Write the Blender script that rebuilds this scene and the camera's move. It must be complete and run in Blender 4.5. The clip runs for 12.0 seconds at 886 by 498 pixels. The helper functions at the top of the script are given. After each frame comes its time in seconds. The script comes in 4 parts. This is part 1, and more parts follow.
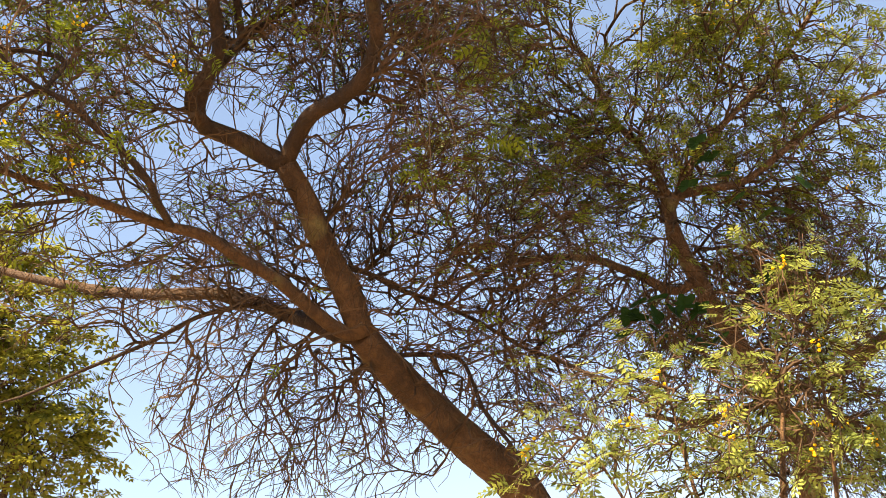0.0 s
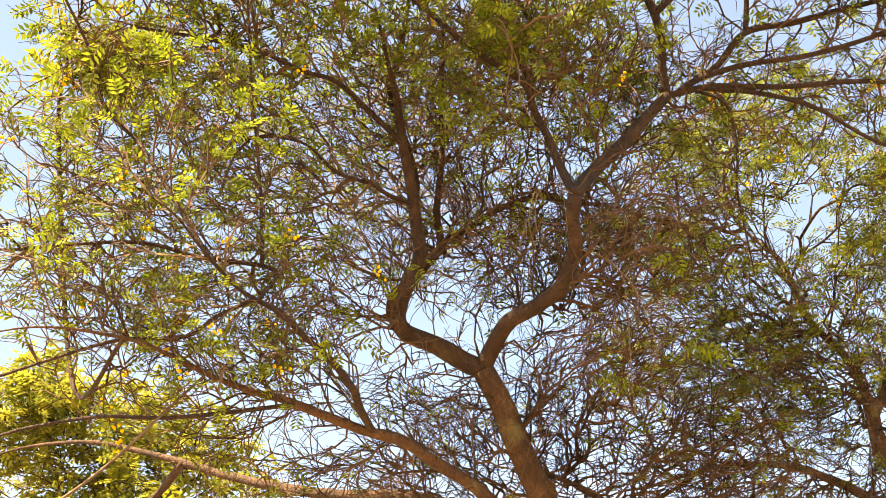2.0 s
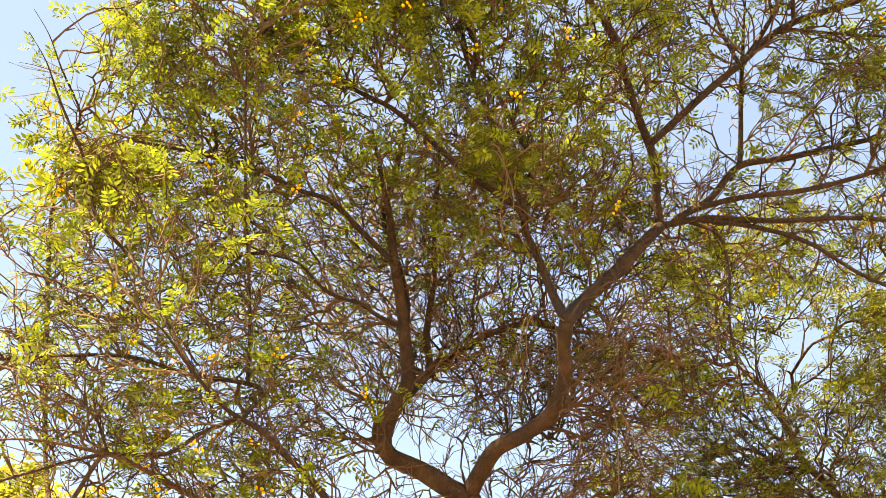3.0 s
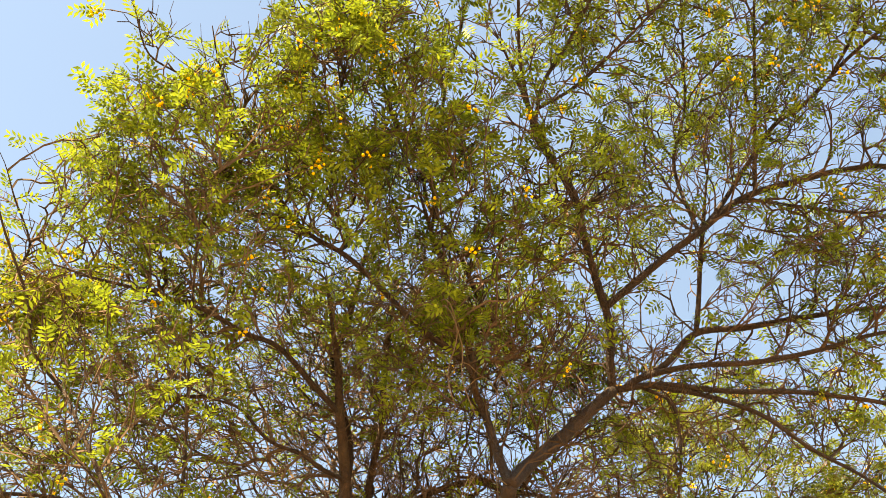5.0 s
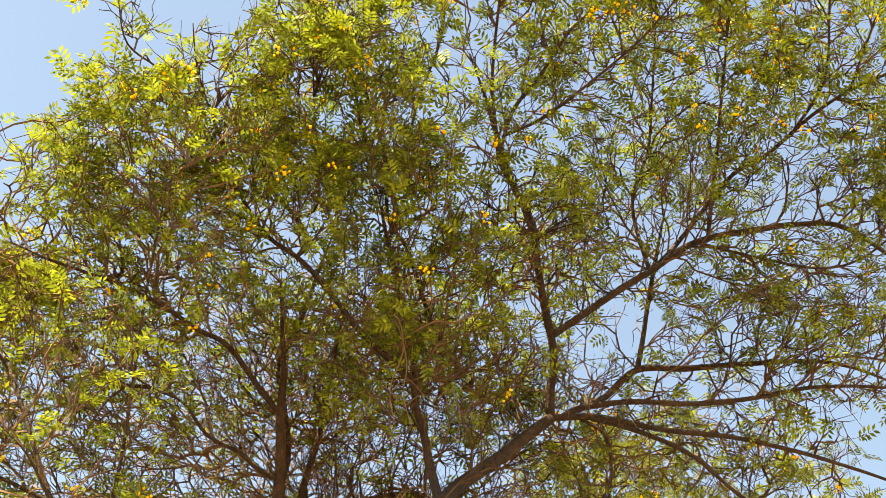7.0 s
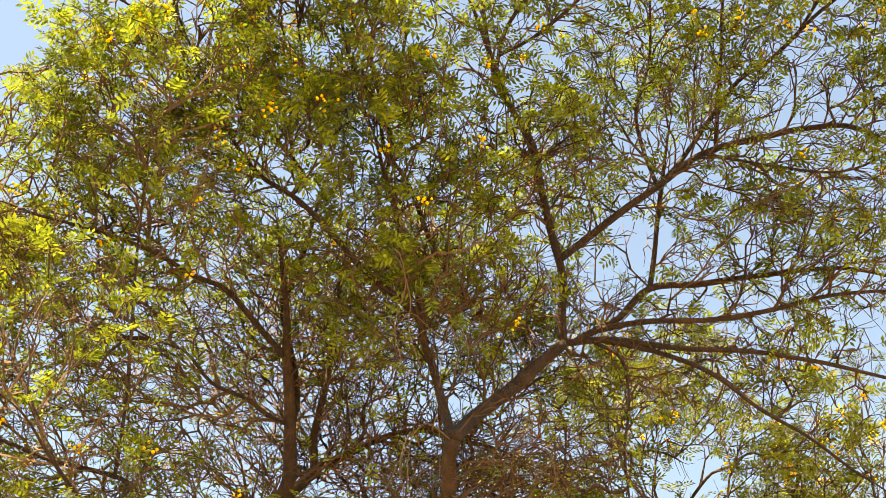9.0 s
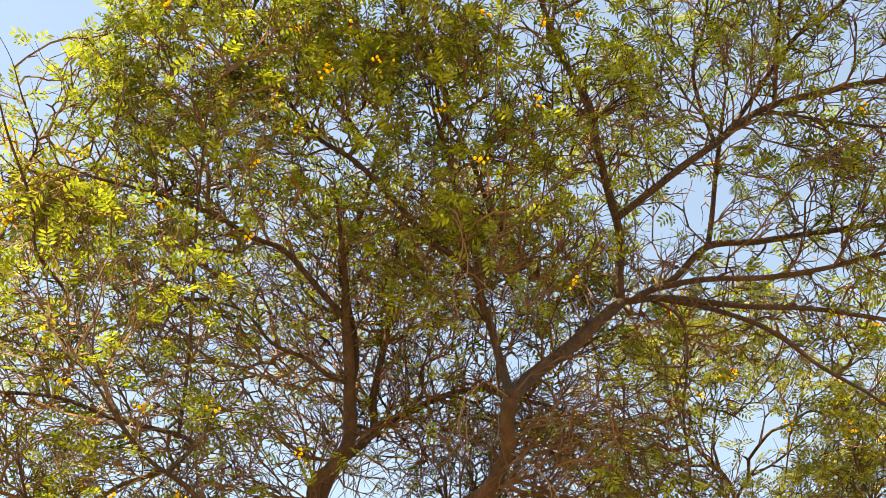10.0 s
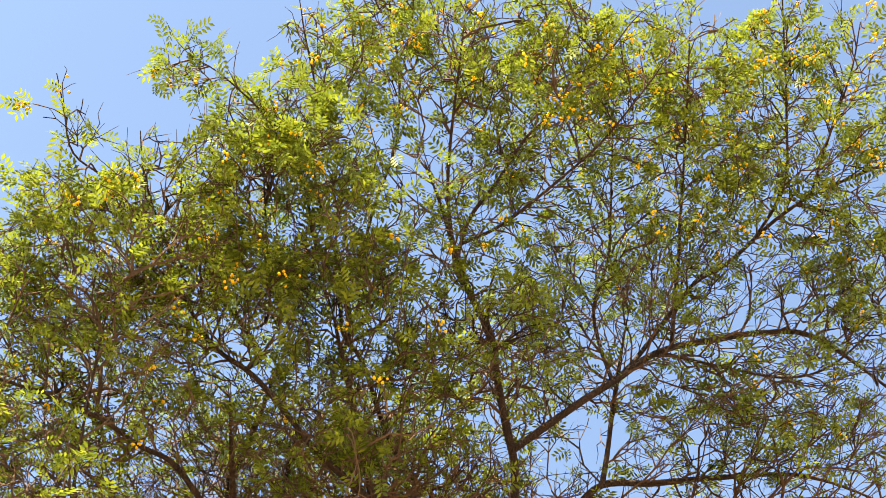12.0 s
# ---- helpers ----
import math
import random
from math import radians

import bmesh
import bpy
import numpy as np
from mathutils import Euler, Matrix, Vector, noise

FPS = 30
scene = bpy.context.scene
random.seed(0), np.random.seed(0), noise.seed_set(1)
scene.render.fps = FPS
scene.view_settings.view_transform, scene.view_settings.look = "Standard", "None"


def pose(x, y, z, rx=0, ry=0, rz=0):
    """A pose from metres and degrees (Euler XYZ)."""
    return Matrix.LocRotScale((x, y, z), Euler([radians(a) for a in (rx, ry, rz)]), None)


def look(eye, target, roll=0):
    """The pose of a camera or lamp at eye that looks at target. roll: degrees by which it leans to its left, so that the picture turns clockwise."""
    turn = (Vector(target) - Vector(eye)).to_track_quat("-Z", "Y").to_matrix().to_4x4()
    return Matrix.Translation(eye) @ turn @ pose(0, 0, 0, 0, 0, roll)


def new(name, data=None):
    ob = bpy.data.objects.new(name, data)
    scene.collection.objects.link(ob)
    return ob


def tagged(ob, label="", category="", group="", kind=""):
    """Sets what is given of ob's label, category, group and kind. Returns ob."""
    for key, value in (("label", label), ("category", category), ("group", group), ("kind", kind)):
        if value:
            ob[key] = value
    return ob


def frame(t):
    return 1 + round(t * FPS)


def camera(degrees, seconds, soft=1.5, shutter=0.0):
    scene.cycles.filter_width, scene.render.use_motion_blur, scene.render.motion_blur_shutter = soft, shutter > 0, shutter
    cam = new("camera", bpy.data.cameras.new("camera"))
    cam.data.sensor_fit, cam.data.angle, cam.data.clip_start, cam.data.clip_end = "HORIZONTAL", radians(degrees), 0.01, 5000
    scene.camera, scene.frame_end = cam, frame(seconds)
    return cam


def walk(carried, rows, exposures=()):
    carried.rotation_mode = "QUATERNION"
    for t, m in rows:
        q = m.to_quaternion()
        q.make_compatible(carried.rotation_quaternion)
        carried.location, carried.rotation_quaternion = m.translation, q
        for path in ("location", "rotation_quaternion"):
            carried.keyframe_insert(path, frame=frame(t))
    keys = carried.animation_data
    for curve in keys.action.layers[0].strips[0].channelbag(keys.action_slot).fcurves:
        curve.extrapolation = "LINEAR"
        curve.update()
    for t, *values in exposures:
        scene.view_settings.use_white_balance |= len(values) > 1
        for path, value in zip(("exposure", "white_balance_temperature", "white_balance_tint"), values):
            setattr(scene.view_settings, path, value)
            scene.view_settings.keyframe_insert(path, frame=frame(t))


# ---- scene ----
cam = camera(36.46, 12.0, soft=0.8, shutter=0.0)
# seconds, place, then turn to the left, tilt up and lean, in degrees
PATH = [
    (0, -0.000, 0.000, 1.600, 0.00, 24.00, -5.00),
    (0.5, -0.001, -0.065, 1.607, 3.51, 28.08, -3.62),
    (1, -0.019, -0.072, 1.632, 5.61, 30.56, -2.56),
    (1.5, -0.054, -0.079, 1.673, 6.91, 31.42, -2.12),
    (2, -0.117, -0.093, 1.672, 7.67, 32.26, -1.19),
    (2.5, -0.137, -0.056, 1.679, 6.03, 34.70, -0.60),
    (2.7, -0.135, -0.053, 1.686, 7.00, 36.28, -0.13),
    (4.3, -0.039, -0.006, 1.783, 5.91, 39.08, 2.26),
    (4.5, -0.026, 0.018, 1.816, 6.00, 39.61, 2.28),
    (5, -0.017, -0.009, 1.807, 6.00, 43.50, 2.83),
    (5.5, -0.022, -0.034, 1.799, 4.89, 43.66, 3.76),
    (6, 0.011, -0.061, 1.824, 4.73, 44.29, 5.42),
    (6.5, 0.018, -0.090, 1.807, 4.26, 44.30, 6.78),
    (7, 0.020, -0.151, 1.800, 3.80, 43.56, 6.98),
    (7.2, 0.054, -0.139, 1.839, 4.23, 42.72, 6.98),
    (8.8, 0.084, -0.005, 1.962, 3.71, 40.99, 3.15),
    (9, 0.093, -0.022, 1.949, 4.48, 40.31, 3.81),
    (9.5, 0.093, -0.040, 1.941, 6.93, 39.39, 4.92),
    (10, 0.091, -0.026, 1.927, 7.41, 38.55, 5.12),
    (10.5, 0.086, 0.002, 1.913, 4.77, 42.66, 3.88),
    (11, 0.074, 0.024, 1.914, 3.09, 43.47, 3.44),
    (11.5, 0.110, -0.005, 1.881, 3.93, 48.81, 6.10),
    (12, 0.083, 0.065, 1.855, 2.80, 49.43, 5.62),
]
walk(cam, [(t, pose(x, y, z, 90 + up, 0, left) @ pose(0, 0, 0, 0, 0, lean)) for t, x, y, z, left, up, lean in PATH], exposures=[(0, 2.38, 7650, 13), (0.6, 2.83, 7950, 15), (2.7, 3.05, 8950, 12.5), (4.3, 2.96, 9200, 7), (5, 2.86, 8900, 6.5), (7, 2.79, 8900, 6.5), (9, 2.90, 9150, 7), (10.4, 2.88, 9150, 7), (11.5, 2.84, 7100, 9), (12, 2.66, 7100, 9)])

# ---- world, sun ----
SUN_UP, SUN_FROM = 56.0, 218.0   # degrees above the horizon; compass angle of the sun, clockwise from +y


def daylight():
    world = bpy.data.worlds.new("sky")
    scene.world = world
    world.use_nodes = True
    nodes, links = world.node_tree.nodes, world.node_tree.links
    sky = nodes.new("ShaderNodeTexSky")
    sky.sky_type, sky.sun_disc = "NISHITA", False
    sky.sun_elevation, sky.sun_rotation = radians(SUN_UP), radians(SUN_FROM)
    sky.air_density, sky.dust_density, sky.ozone_density = 1.0, 0.65, 0.35
    nodes["Background"].inputs["Strength"].default_value = 0.0625
    links.new(sky.outputs["Color"], nodes["Background"].inputs["Color"])
    sun = new("sun", bpy.data.lights.new("sun", "SUN"))
    sun.data.energy, sun.data.angle, sun.data.color = 5.0, radians(0.6), (1.0, 0.84, 0.6)
    az, el = radians(SUN_FROM), radians(SUN_UP)
    sun.matrix_basis = look((0, 0, 0), (-math.sin(az) * math.cos(el), -math.cos(az) * math.cos(el), -math.sin(el)))


daylight()


# ---- materials ----
def base_material(name):
    mat = bpy.data.materials.new(name)
    mat.use_nodes = True
    return mat, mat.node_tree.nodes, mat.node_tree.links, mat.node_tree.nodes["Principled BSDF"]


def ramp(nodes, links, source, stops):
    node = nodes.new("ShaderNodeValToRGB")
    links.new(source, node.inputs["Fac"])
    items = node.color_ramp.elements
    while len(items) < len(stops):
        items.new(0.5)
    for item, (at, colour) in zip(items, stops):
        item.position, item.color = at, (*colour, 1)
    return node.outputs["Color"]


def noise_node(nodes, links, coords, scale, detail=4.0, rough=0.55):
    node = nodes.new("ShaderNodeTexNoise")
    node.inputs["Scale"].default_value, node.inputs["Detail"].default_value, node.inputs["Roughness"].default_value = scale, detail, rough
    links.new(coords, node.inputs["Vector"])
    return node.outputs["Fac"]


def bark_material(name, dark, mid, pale, lichen=0.0):
    """Fissured bark: coarse patches, fine grain, and grey-green lichen where asked."""
    mat, nodes, links, bsdf = base_material(name)
    coords = nodes.new("ShaderNodeTexCoord").outputs["Object"]
    patches = noise_node(nodes, links, coords, 9, 6, 0.65)
    colour = ramp(nodes, links, patches, [(0.3, dark), (0.5, mid), (0.72, pale)])
    fissures = nodes.new("ShaderNodeTexVoronoi")
    fissures.feature = "DISTANCE_TO_EDGE"
    fissures.inputs["Scale"].default_value = 46
    warp = nodes.new("ShaderNodeMapping")
    warp.inputs["Scale"].default_value = (1, 1, 0.3)
    stir = nodes.new("ShaderNodeTexNoise")
    stir.inputs["Scale"].default_value, stir.inputs["Detail"].default_value = 14, 3
    links.new(coords, stir.inputs["Vector"])
    push = nodes.new("ShaderNodeVectorMath")
    push.operation, push.inputs[1].default_value = "MULTIPLY_ADD", (0.11, 0.11, 0.11)
    links.new(stir.outputs["Color"], push.inputs[0])
    links.new(coords, push.inputs[2])
    links.new(push.outputs["Vector"], warp.inputs["Vector"])
    links.new(warp.outputs["Vector"], fissures.inputs["Vector"])
    crack = ramp(nodes, links, fissures.outputs["Distance"], [(0.0, (0.5, 0.47, 0.45)), (0.16, (1, 1, 1))])
    mix = nodes.new("ShaderNodeMix")
    mix.data_type, mix.blend_type = "RGBA", "MULTIPLY"
    mix.inputs["Factor"].default_value = 0.6
    links.new(colour, mix.inputs["A"])
    links.new(crack, mix.inputs["B"])
    out = mix.outputs["Result"]
    if lichen:
        spots = ramp(nodes, links, noise_node(nodes, links, coords, 5, 3), [(0.6, (0, 0, 0)), (0.72, (lichen, lichen, lichen))])
        moss = nodes.new("ShaderNodeMix")
        moss.data_type = "RGBA"
        links.new(spots, moss.inputs["Factor"])
        links.new(out, moss.inputs["A"])
        moss.inputs["B"].default_value = (0.2, 0.19, 0.07, 1)
        out = moss.outputs["Result"]
    links.new(out, bsdf.inputs["Base Color"])
    bsdf.inputs["Roughness"].default_value = 0.88
    bump = nodes.new("ShaderNodeBump")
    bump.inputs["Strength"].default_value, bump.inputs["Distance"].default_value = 0.7, 0.012
    grain = nodes.new("ShaderNodeMath")
    grain.operation = "ADD"
    links.new(noise_node(nodes, links, coords, 60, 5, 0.7), grain.inputs[0])
    links.new(crack, grain.inputs[1])
    links.new(grain.outputs[0], bump.inputs["Height"])
    links.new(bump.outputs["Normal"], bsdf.inputs["Normal"])
    return mat


def leaf_material(name, young, mid, old, through_light=0.4, single=False):
    """Thin leaf blades: colour by leaf and by patch of the crown; some light passes through."""
    mat, nodes, links, bsdf = base_material(name)
    coords = nodes.new("ShaderNodeTexCoord").outputs["Object"]
    geo = nodes.new("ShaderNodeNewGeometry")
    mixed = nodes.new("ShaderNodeMath")
    mixed.operation = "MULTIPLY_ADD"
    links.new(nodes.new("ShaderNodeObjectInfo").outputs["Random"] if single else geo.outputs["Random Per Island"], mixed.inputs[0])
    mixed.inputs[1].default_value = 0.75
    patches = nodes.new("ShaderNodeMath")
    patches.operation = "MULTIPLY"
    patches.inputs[1].default_value = 0.45
    links.new(noise_node(nodes, links, coords, 2.6, 3), patches.inputs[0])
    links.new(patches.outputs[0], mixed.inputs[2])
    colour = ramp(nodes, links, mixed.outputs[0], [(0.15, old), (0.55, mid), (0.95, young)])
    links.new(colour, bsdf.inputs["Base Color"])
    bsdf.inputs["Roughness"].default_value = 0.5
    bsdf.inputs["Specular IOR Level"].default_value = 0.15
    glow = nodes.new("ShaderNodeBsdfTranslucent")
    links.new(colour, glow.inputs["Color"])
    both = nodes.new("ShaderNodeMixShader")
    both.inputs["Fac"].default_value = through_light
    links.new(bsdf.outputs["BSDF"], both.inputs[1])
    links.new(glow.outputs["BSDF"], both.inputs[2])
    links.new(both.outputs["Shader"], nodes["Material Output"].inputs["Surface"])
    return mat


def plain_material(name, one, two, scale, roughness):
    mat, nodes, links, bsdf = base_material(name)
    coords = nodes.new("ShaderNodeTexCoord").outputs["Object"]
    links.new(ramp(nodes, links, noise_node(nodes, links, coords, scale, 8, 0.65), [(0.32, one), (0.68, two)]), bsdf.inputs["Base Color"])
    bsdf.inputs["Roughness"].default_value = roughness
    bsdf.inputs["Specular IOR Level"].default_value = 0.15
    return mat


BARK = bark_material("acacia_bark", (0.034, 0.0158, 0.006), (0.074, 0.0355, 0.0132), (0.125, 0.068, 0.028), 0.4)
# most limbs and branches: dark bark, with crown shade put into its colour
BARK_SHADED = bark_material("shaded_bark", (0.012, 0.0058, 0.0029), (0.028, 0.0132, 0.006), (0.058, 0.03, 0.0138), 0.06)
BARK_MID = bark_material("half_shaded_bark", (0.018, 0.0084, 0.0036), (0.042, 0.02, 0.0078), (0.082, 0.043, 0.0185), 0.1)
BARK_FAR = bark_material("old_bark", (0.05, 0.027, 0.015), (0.11, 0.058, 0.03), (0.18, 0.105, 0.058), 0.6)
TWIG = plain_material("twig_bark", (0.011, 0.0067, 0.0042), (0.118, 0.072, 0.042), 3.0, 0.8)
# left-hand twigs: paler copy of TWIG, with sunlight put into the colour
TWIG_PALE = plain_material("sunlit_twig", (0.024, 0.0148, 0.009), (0.135, 0.086, 0.05), 3.0, 0.8)
DRY = plain_material("dry_twig", (0.07, 0.047, 0.026), (0.15, 0.105, 0.06), 6.0, 0.75)
LEAF, LEAF_ONE = (leaf_material("acacia_leaf" + end, (0.215, 0.275, 0.027), (0.127, 0.175, 0.0185), (0.042, 0.067, 0.0092), 0.38, one) for end, one in (("", False), ("_single", True)))
LEAF_SHADE, LEAF_SHADE_ONE = (leaf_material("second_leaf" + end, (0.18, 0.21, 0.027), (0.115, 0.145, 0.021), (0.052, 0.076, 0.0135), 0.35, one) for end, one in (("", False), ("_single", True)))
LEAF_PALE, LEAF_PALE_ONE = (leaf_material("sapling_leaf" + end, (0.25, 0.29, 0.07), (0.165, 0.205, 0.05), (0.085, 0.115, 0.03), 0.4, one) for end, one in (("", False), ("_single", True)))
LEAF_BROAD, LEAF_BROAD_ONE = (leaf_material("broad_leaf" + end, (0.26, 0.27, 0.037), (0.17, 0.185, 0.027), (0.08, 0.096, 0.017), 0.42, one) for end, one in (("", False), ("_single", True)))
LEAF_YOUNG = leaf_material("young_leaf", (0.36, 0.34, 0.03), (0.24, 0.25, 0.025), (0.12, 0.14, 0.018), 0.4)
FLOWER = plain_material("flower_yellow", (0.74, 0.43, 0.015), (0.85, 0.57, 0.03), 40.0, 0.8)
# vine leaf greens darkened: the shade they hang in is put into the colour
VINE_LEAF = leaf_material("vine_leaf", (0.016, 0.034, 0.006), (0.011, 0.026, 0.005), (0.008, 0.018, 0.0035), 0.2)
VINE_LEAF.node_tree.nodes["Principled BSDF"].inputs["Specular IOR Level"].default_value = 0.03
SOIL = plain_material("dry_soil", (0.15, 0.105, 0.065), (0.26, 0.19, 0.12), 3.0, 0.95)


# ---- building tools ----
def mesh_of(name, points, faces, smooth=False):
    """A mesh from arrays of points and of faces that all have the same number of corners."""
    points, faces = np.asarray(points, np.float32), np.asarray(faces, np.int32)
    me = bpy.data.meshes.new(name)
    me.vertices.add(len(points))
    me.vertices.foreach_set("co", points.ravel())
    me.loops.add(faces.size)
    me.loops.foreach_set("vertex_index", faces.ravel())
    me.polygons.add(len(faces))
    me.polygons.foreach_set("loop_start", np.arange(len(faces), dtype=np.int32) * faces.shape[1])
    me.polygons.foreach_set("use_smooth", np.full(len(faces), smooth))
    me.update(calc_edges=True)
    return me


def part(name, me, material, parent, label="", kind=""):
    ob = new(name, me)
    me.materials.append(material)
    ob.parent = parent
    return tagged(ob, label=label, kind=kind)


def spline(knots, step):
    """Smooth line through knots (x, y, z, radius), as evenly spaced rows."""
    k = np.array(knots, float)
    k = np.vstack([2 * k[0] - k[1], k, 2 * k[-1] - k[-2]])
    rows = []
    for a, b, c, d in zip(k, k[1:], k[2:], k[3:]):
        n = max(2, int(np.linalg.norm(c[:3] - b[:3]) / step) + 1)
        for u in np.arange(n) / n:
            rows.append(0.5 * (2 * b + (c - a) * u + (2 * a - 5 * b + 4 * c - d) * u * u + (3 * b - a - 3 * c + d) * u ** 3))
    rows.append(k[-2])
    return np.array(rows)


def tube(name, rows, sides=12, knobs=0.1):
    """A branch of round, knobbly section along rows of (x, y, z, radius)."""
    place, radius = rows[:, :3], np.maximum(rows[:, 3], 0.0015)
    ahead = np.gradient(place, axis=0)
    ahead /= np.linalg.norm(ahead, axis=1)[:, None]
    side = np.cross(ahead[0], (0.31, 0.2, 0.93))
    points = []
    for i, (p, a, r) in enumerate(zip(place, ahead, radius)):
        side = side - a * (side @ a)
        side /= np.linalg.norm(side)
        other = np.cross(a, side)
        for j in range(sides):
            w = 2 * math.pi * j / sides
            out = math.cos(w) * side + math.sin(w) * other
            q = Vector(p + out * r)
            lump = 1 + knobs * (noise.noise(q * 7) + 0.7 * noise.noise(q * 23))
            points.append(p + out * r * lump)
    n = len(rows)
    i, j = np.meshgrid(np.arange(n - 1), np.arange(sides), indexing="ij")
    k = (j + 1) % sides
    faces = np.stack([i * sides + j, i * sides + k, (i + 1) * sides + k, (i + 1) * sides + j], -1).reshape(-1, 4)
    points.append(place[0]), points.append(place[-1])
    end = np.arange(0, sides - 1, 2)
    low = np.stack([np.full(len(end), n * sides), (end + 2) % sides, end + 1, end], -1)
    top = (n - 1) * sides
    high = np.stack([np.full(len(end), n * sides + 1), top + end, top + end + 1, top + (end + 2) % sides], -1)
    return mesh_of(name, points, np.vstack([faces, low, high]), True)


def unit(v):
    return v / np.maximum(np.linalg.norm(v, axis=-1, keepdims=True), 1e-9)


def prisms(start, end, r0, r1):
    """Three-sided tapering twigs, one for each row."""
    ahead = unit(end - start)
    side = unit(np.cross(ahead, (0.37, 0.21, 0.9)))
    other = np.cross(ahead, side)
    rings = []
    for p, r in ((start, r0), (end, r1)):
        for w in (0, 2 * math.pi / 3, 4 * math.pi / 3):
            rings.append(p + (math.cos(w) * side + math.sin(w) * other) * r[:, None])
    points = np.stack(rings, 1).reshape(-1, 3)
    quads = np.array([[0, 1, 4, 3], [1, 2, 5, 4], [2, 0, 3, 5]])
    faces = (np.arange(len(start))[:, None, None] * 6 + quads).reshape(-1, 4)
    return points, faces


def feather_leaf(pairs=4):
    """A twice-feathered leaf of length 1 along x: a stalk with pairs of slim side feathers that droop at their tips."""
    points = [(0, 0.012, 0), (0, -0.012, 0), (1, -0.008, -0.12), (1, 0.008, -0.12)]
    faces = [[0, 3, 2, 1]]
    for i in range(pairs):
        x = 0.2 + 0.8 * i / (pairs - 1)
        long = 0.42 * (0.7 + 0.45 * math.sin(math.pi * (i + 0.7) / pairs))
        for s in (1, -1):
            root = np.array((x, 0.0, -0.12 * x * x))
            tip = root + (0.24 + 0.03 * i, s * long, -0.07)
            across = unit(np.cross(tip - root, (0, 0, 1))) * 0.098
            mid = root + (tip - root) * 0.5 + (0, 0, 0.015)
            n = len(points)
            points.extend([root, mid + across, tip, mid - across])
            faces.append([n, n + 1, n + 2, n + 3])
    return np.array([tuple(p) for p in points]), np.array(faces)


def broad_leaf():
    """A leaf with seven broad leaflets, of length 1 along x."""
    points, faces = [], []
    for base, tip, half in (((0.2, 0), (0.35, 0.42), 0.1), ((0.2, 0), (0.35, -0.42), 0.1), ((0.5, 0), (0.7, 0.42), 0.11),
                            ((0.5, 0), (0.7, -0.42), 0.11), ((0.75, 0), (1.0, 0.3), 0.1), ((0.75, 0), (1.0, -0.3), 0.1), ((0.75, 0), (1.25, 0.0), 0.1)):
        base, tip = np.array((*base, 0.0)), np.array((*tip, -0.1))
        across = unit(np.cross(tip - base, (0, 0, 1)))
        n, mid = len(points), base + (tip - base) * 0.45
        points.extend([base, mid + across * half, tip, mid - across * half])
        faces.append([n, n + 1, n + 2, n + 3])
    return np.array(points), np.array(faces)


def blossom():
    """A round, fuzzy flower head of radius 1."""
    bm = bmesh.new()
    bmesh.ops.create_icosphere(bm, subdivisions=2, radius=1)
    for i, v in enumerate(bm.verts):
        v.co *= 1.12 if i % 2 else 0.9
    points, faces = np.array([v.co[:] for v in bm.verts]), np.array([[v.index for v in f.verts] for f in bm.faces])
    bm.free()
    return points, faces


def scatter(template, place, ahead, up, size):
    """Copies of a template (points, faces), each turned to its own way, as arrays."""
    points, faces = template
    side = unit(np.cross(up, ahead))
    up = np.cross(ahead, side)
    turned = points[None, :, 0, None] * ahead[:, None] + points[None, :, 1, None] * side[:, None] + points[None, :, 2, None] * up[:, None]
    out = place[:, None] + turned * size[:, None, None]
    return out.reshape(-1, 3), (np.arange(len(place))[:, None, None] * len(points) + faces).reshape(-1, faces.shape[1])


FEATHER, BROAD, BLOSSOM = feather_leaf(), broad_leaf(), blossom()


def facing(at, ahead, up, size):
    """The pose of a piece at a point, its x axis ahead and its z axis near up."""
    side = Vector(up).cross(Vector(ahead)).normalized()
    turn = Matrix((Vector(ahead), side, Vector(ahead).cross(side))).transposed().to_4x4()
    return Matrix.Translation(Vector(at)) @ turn @ Matrix.Scale(size, 4)


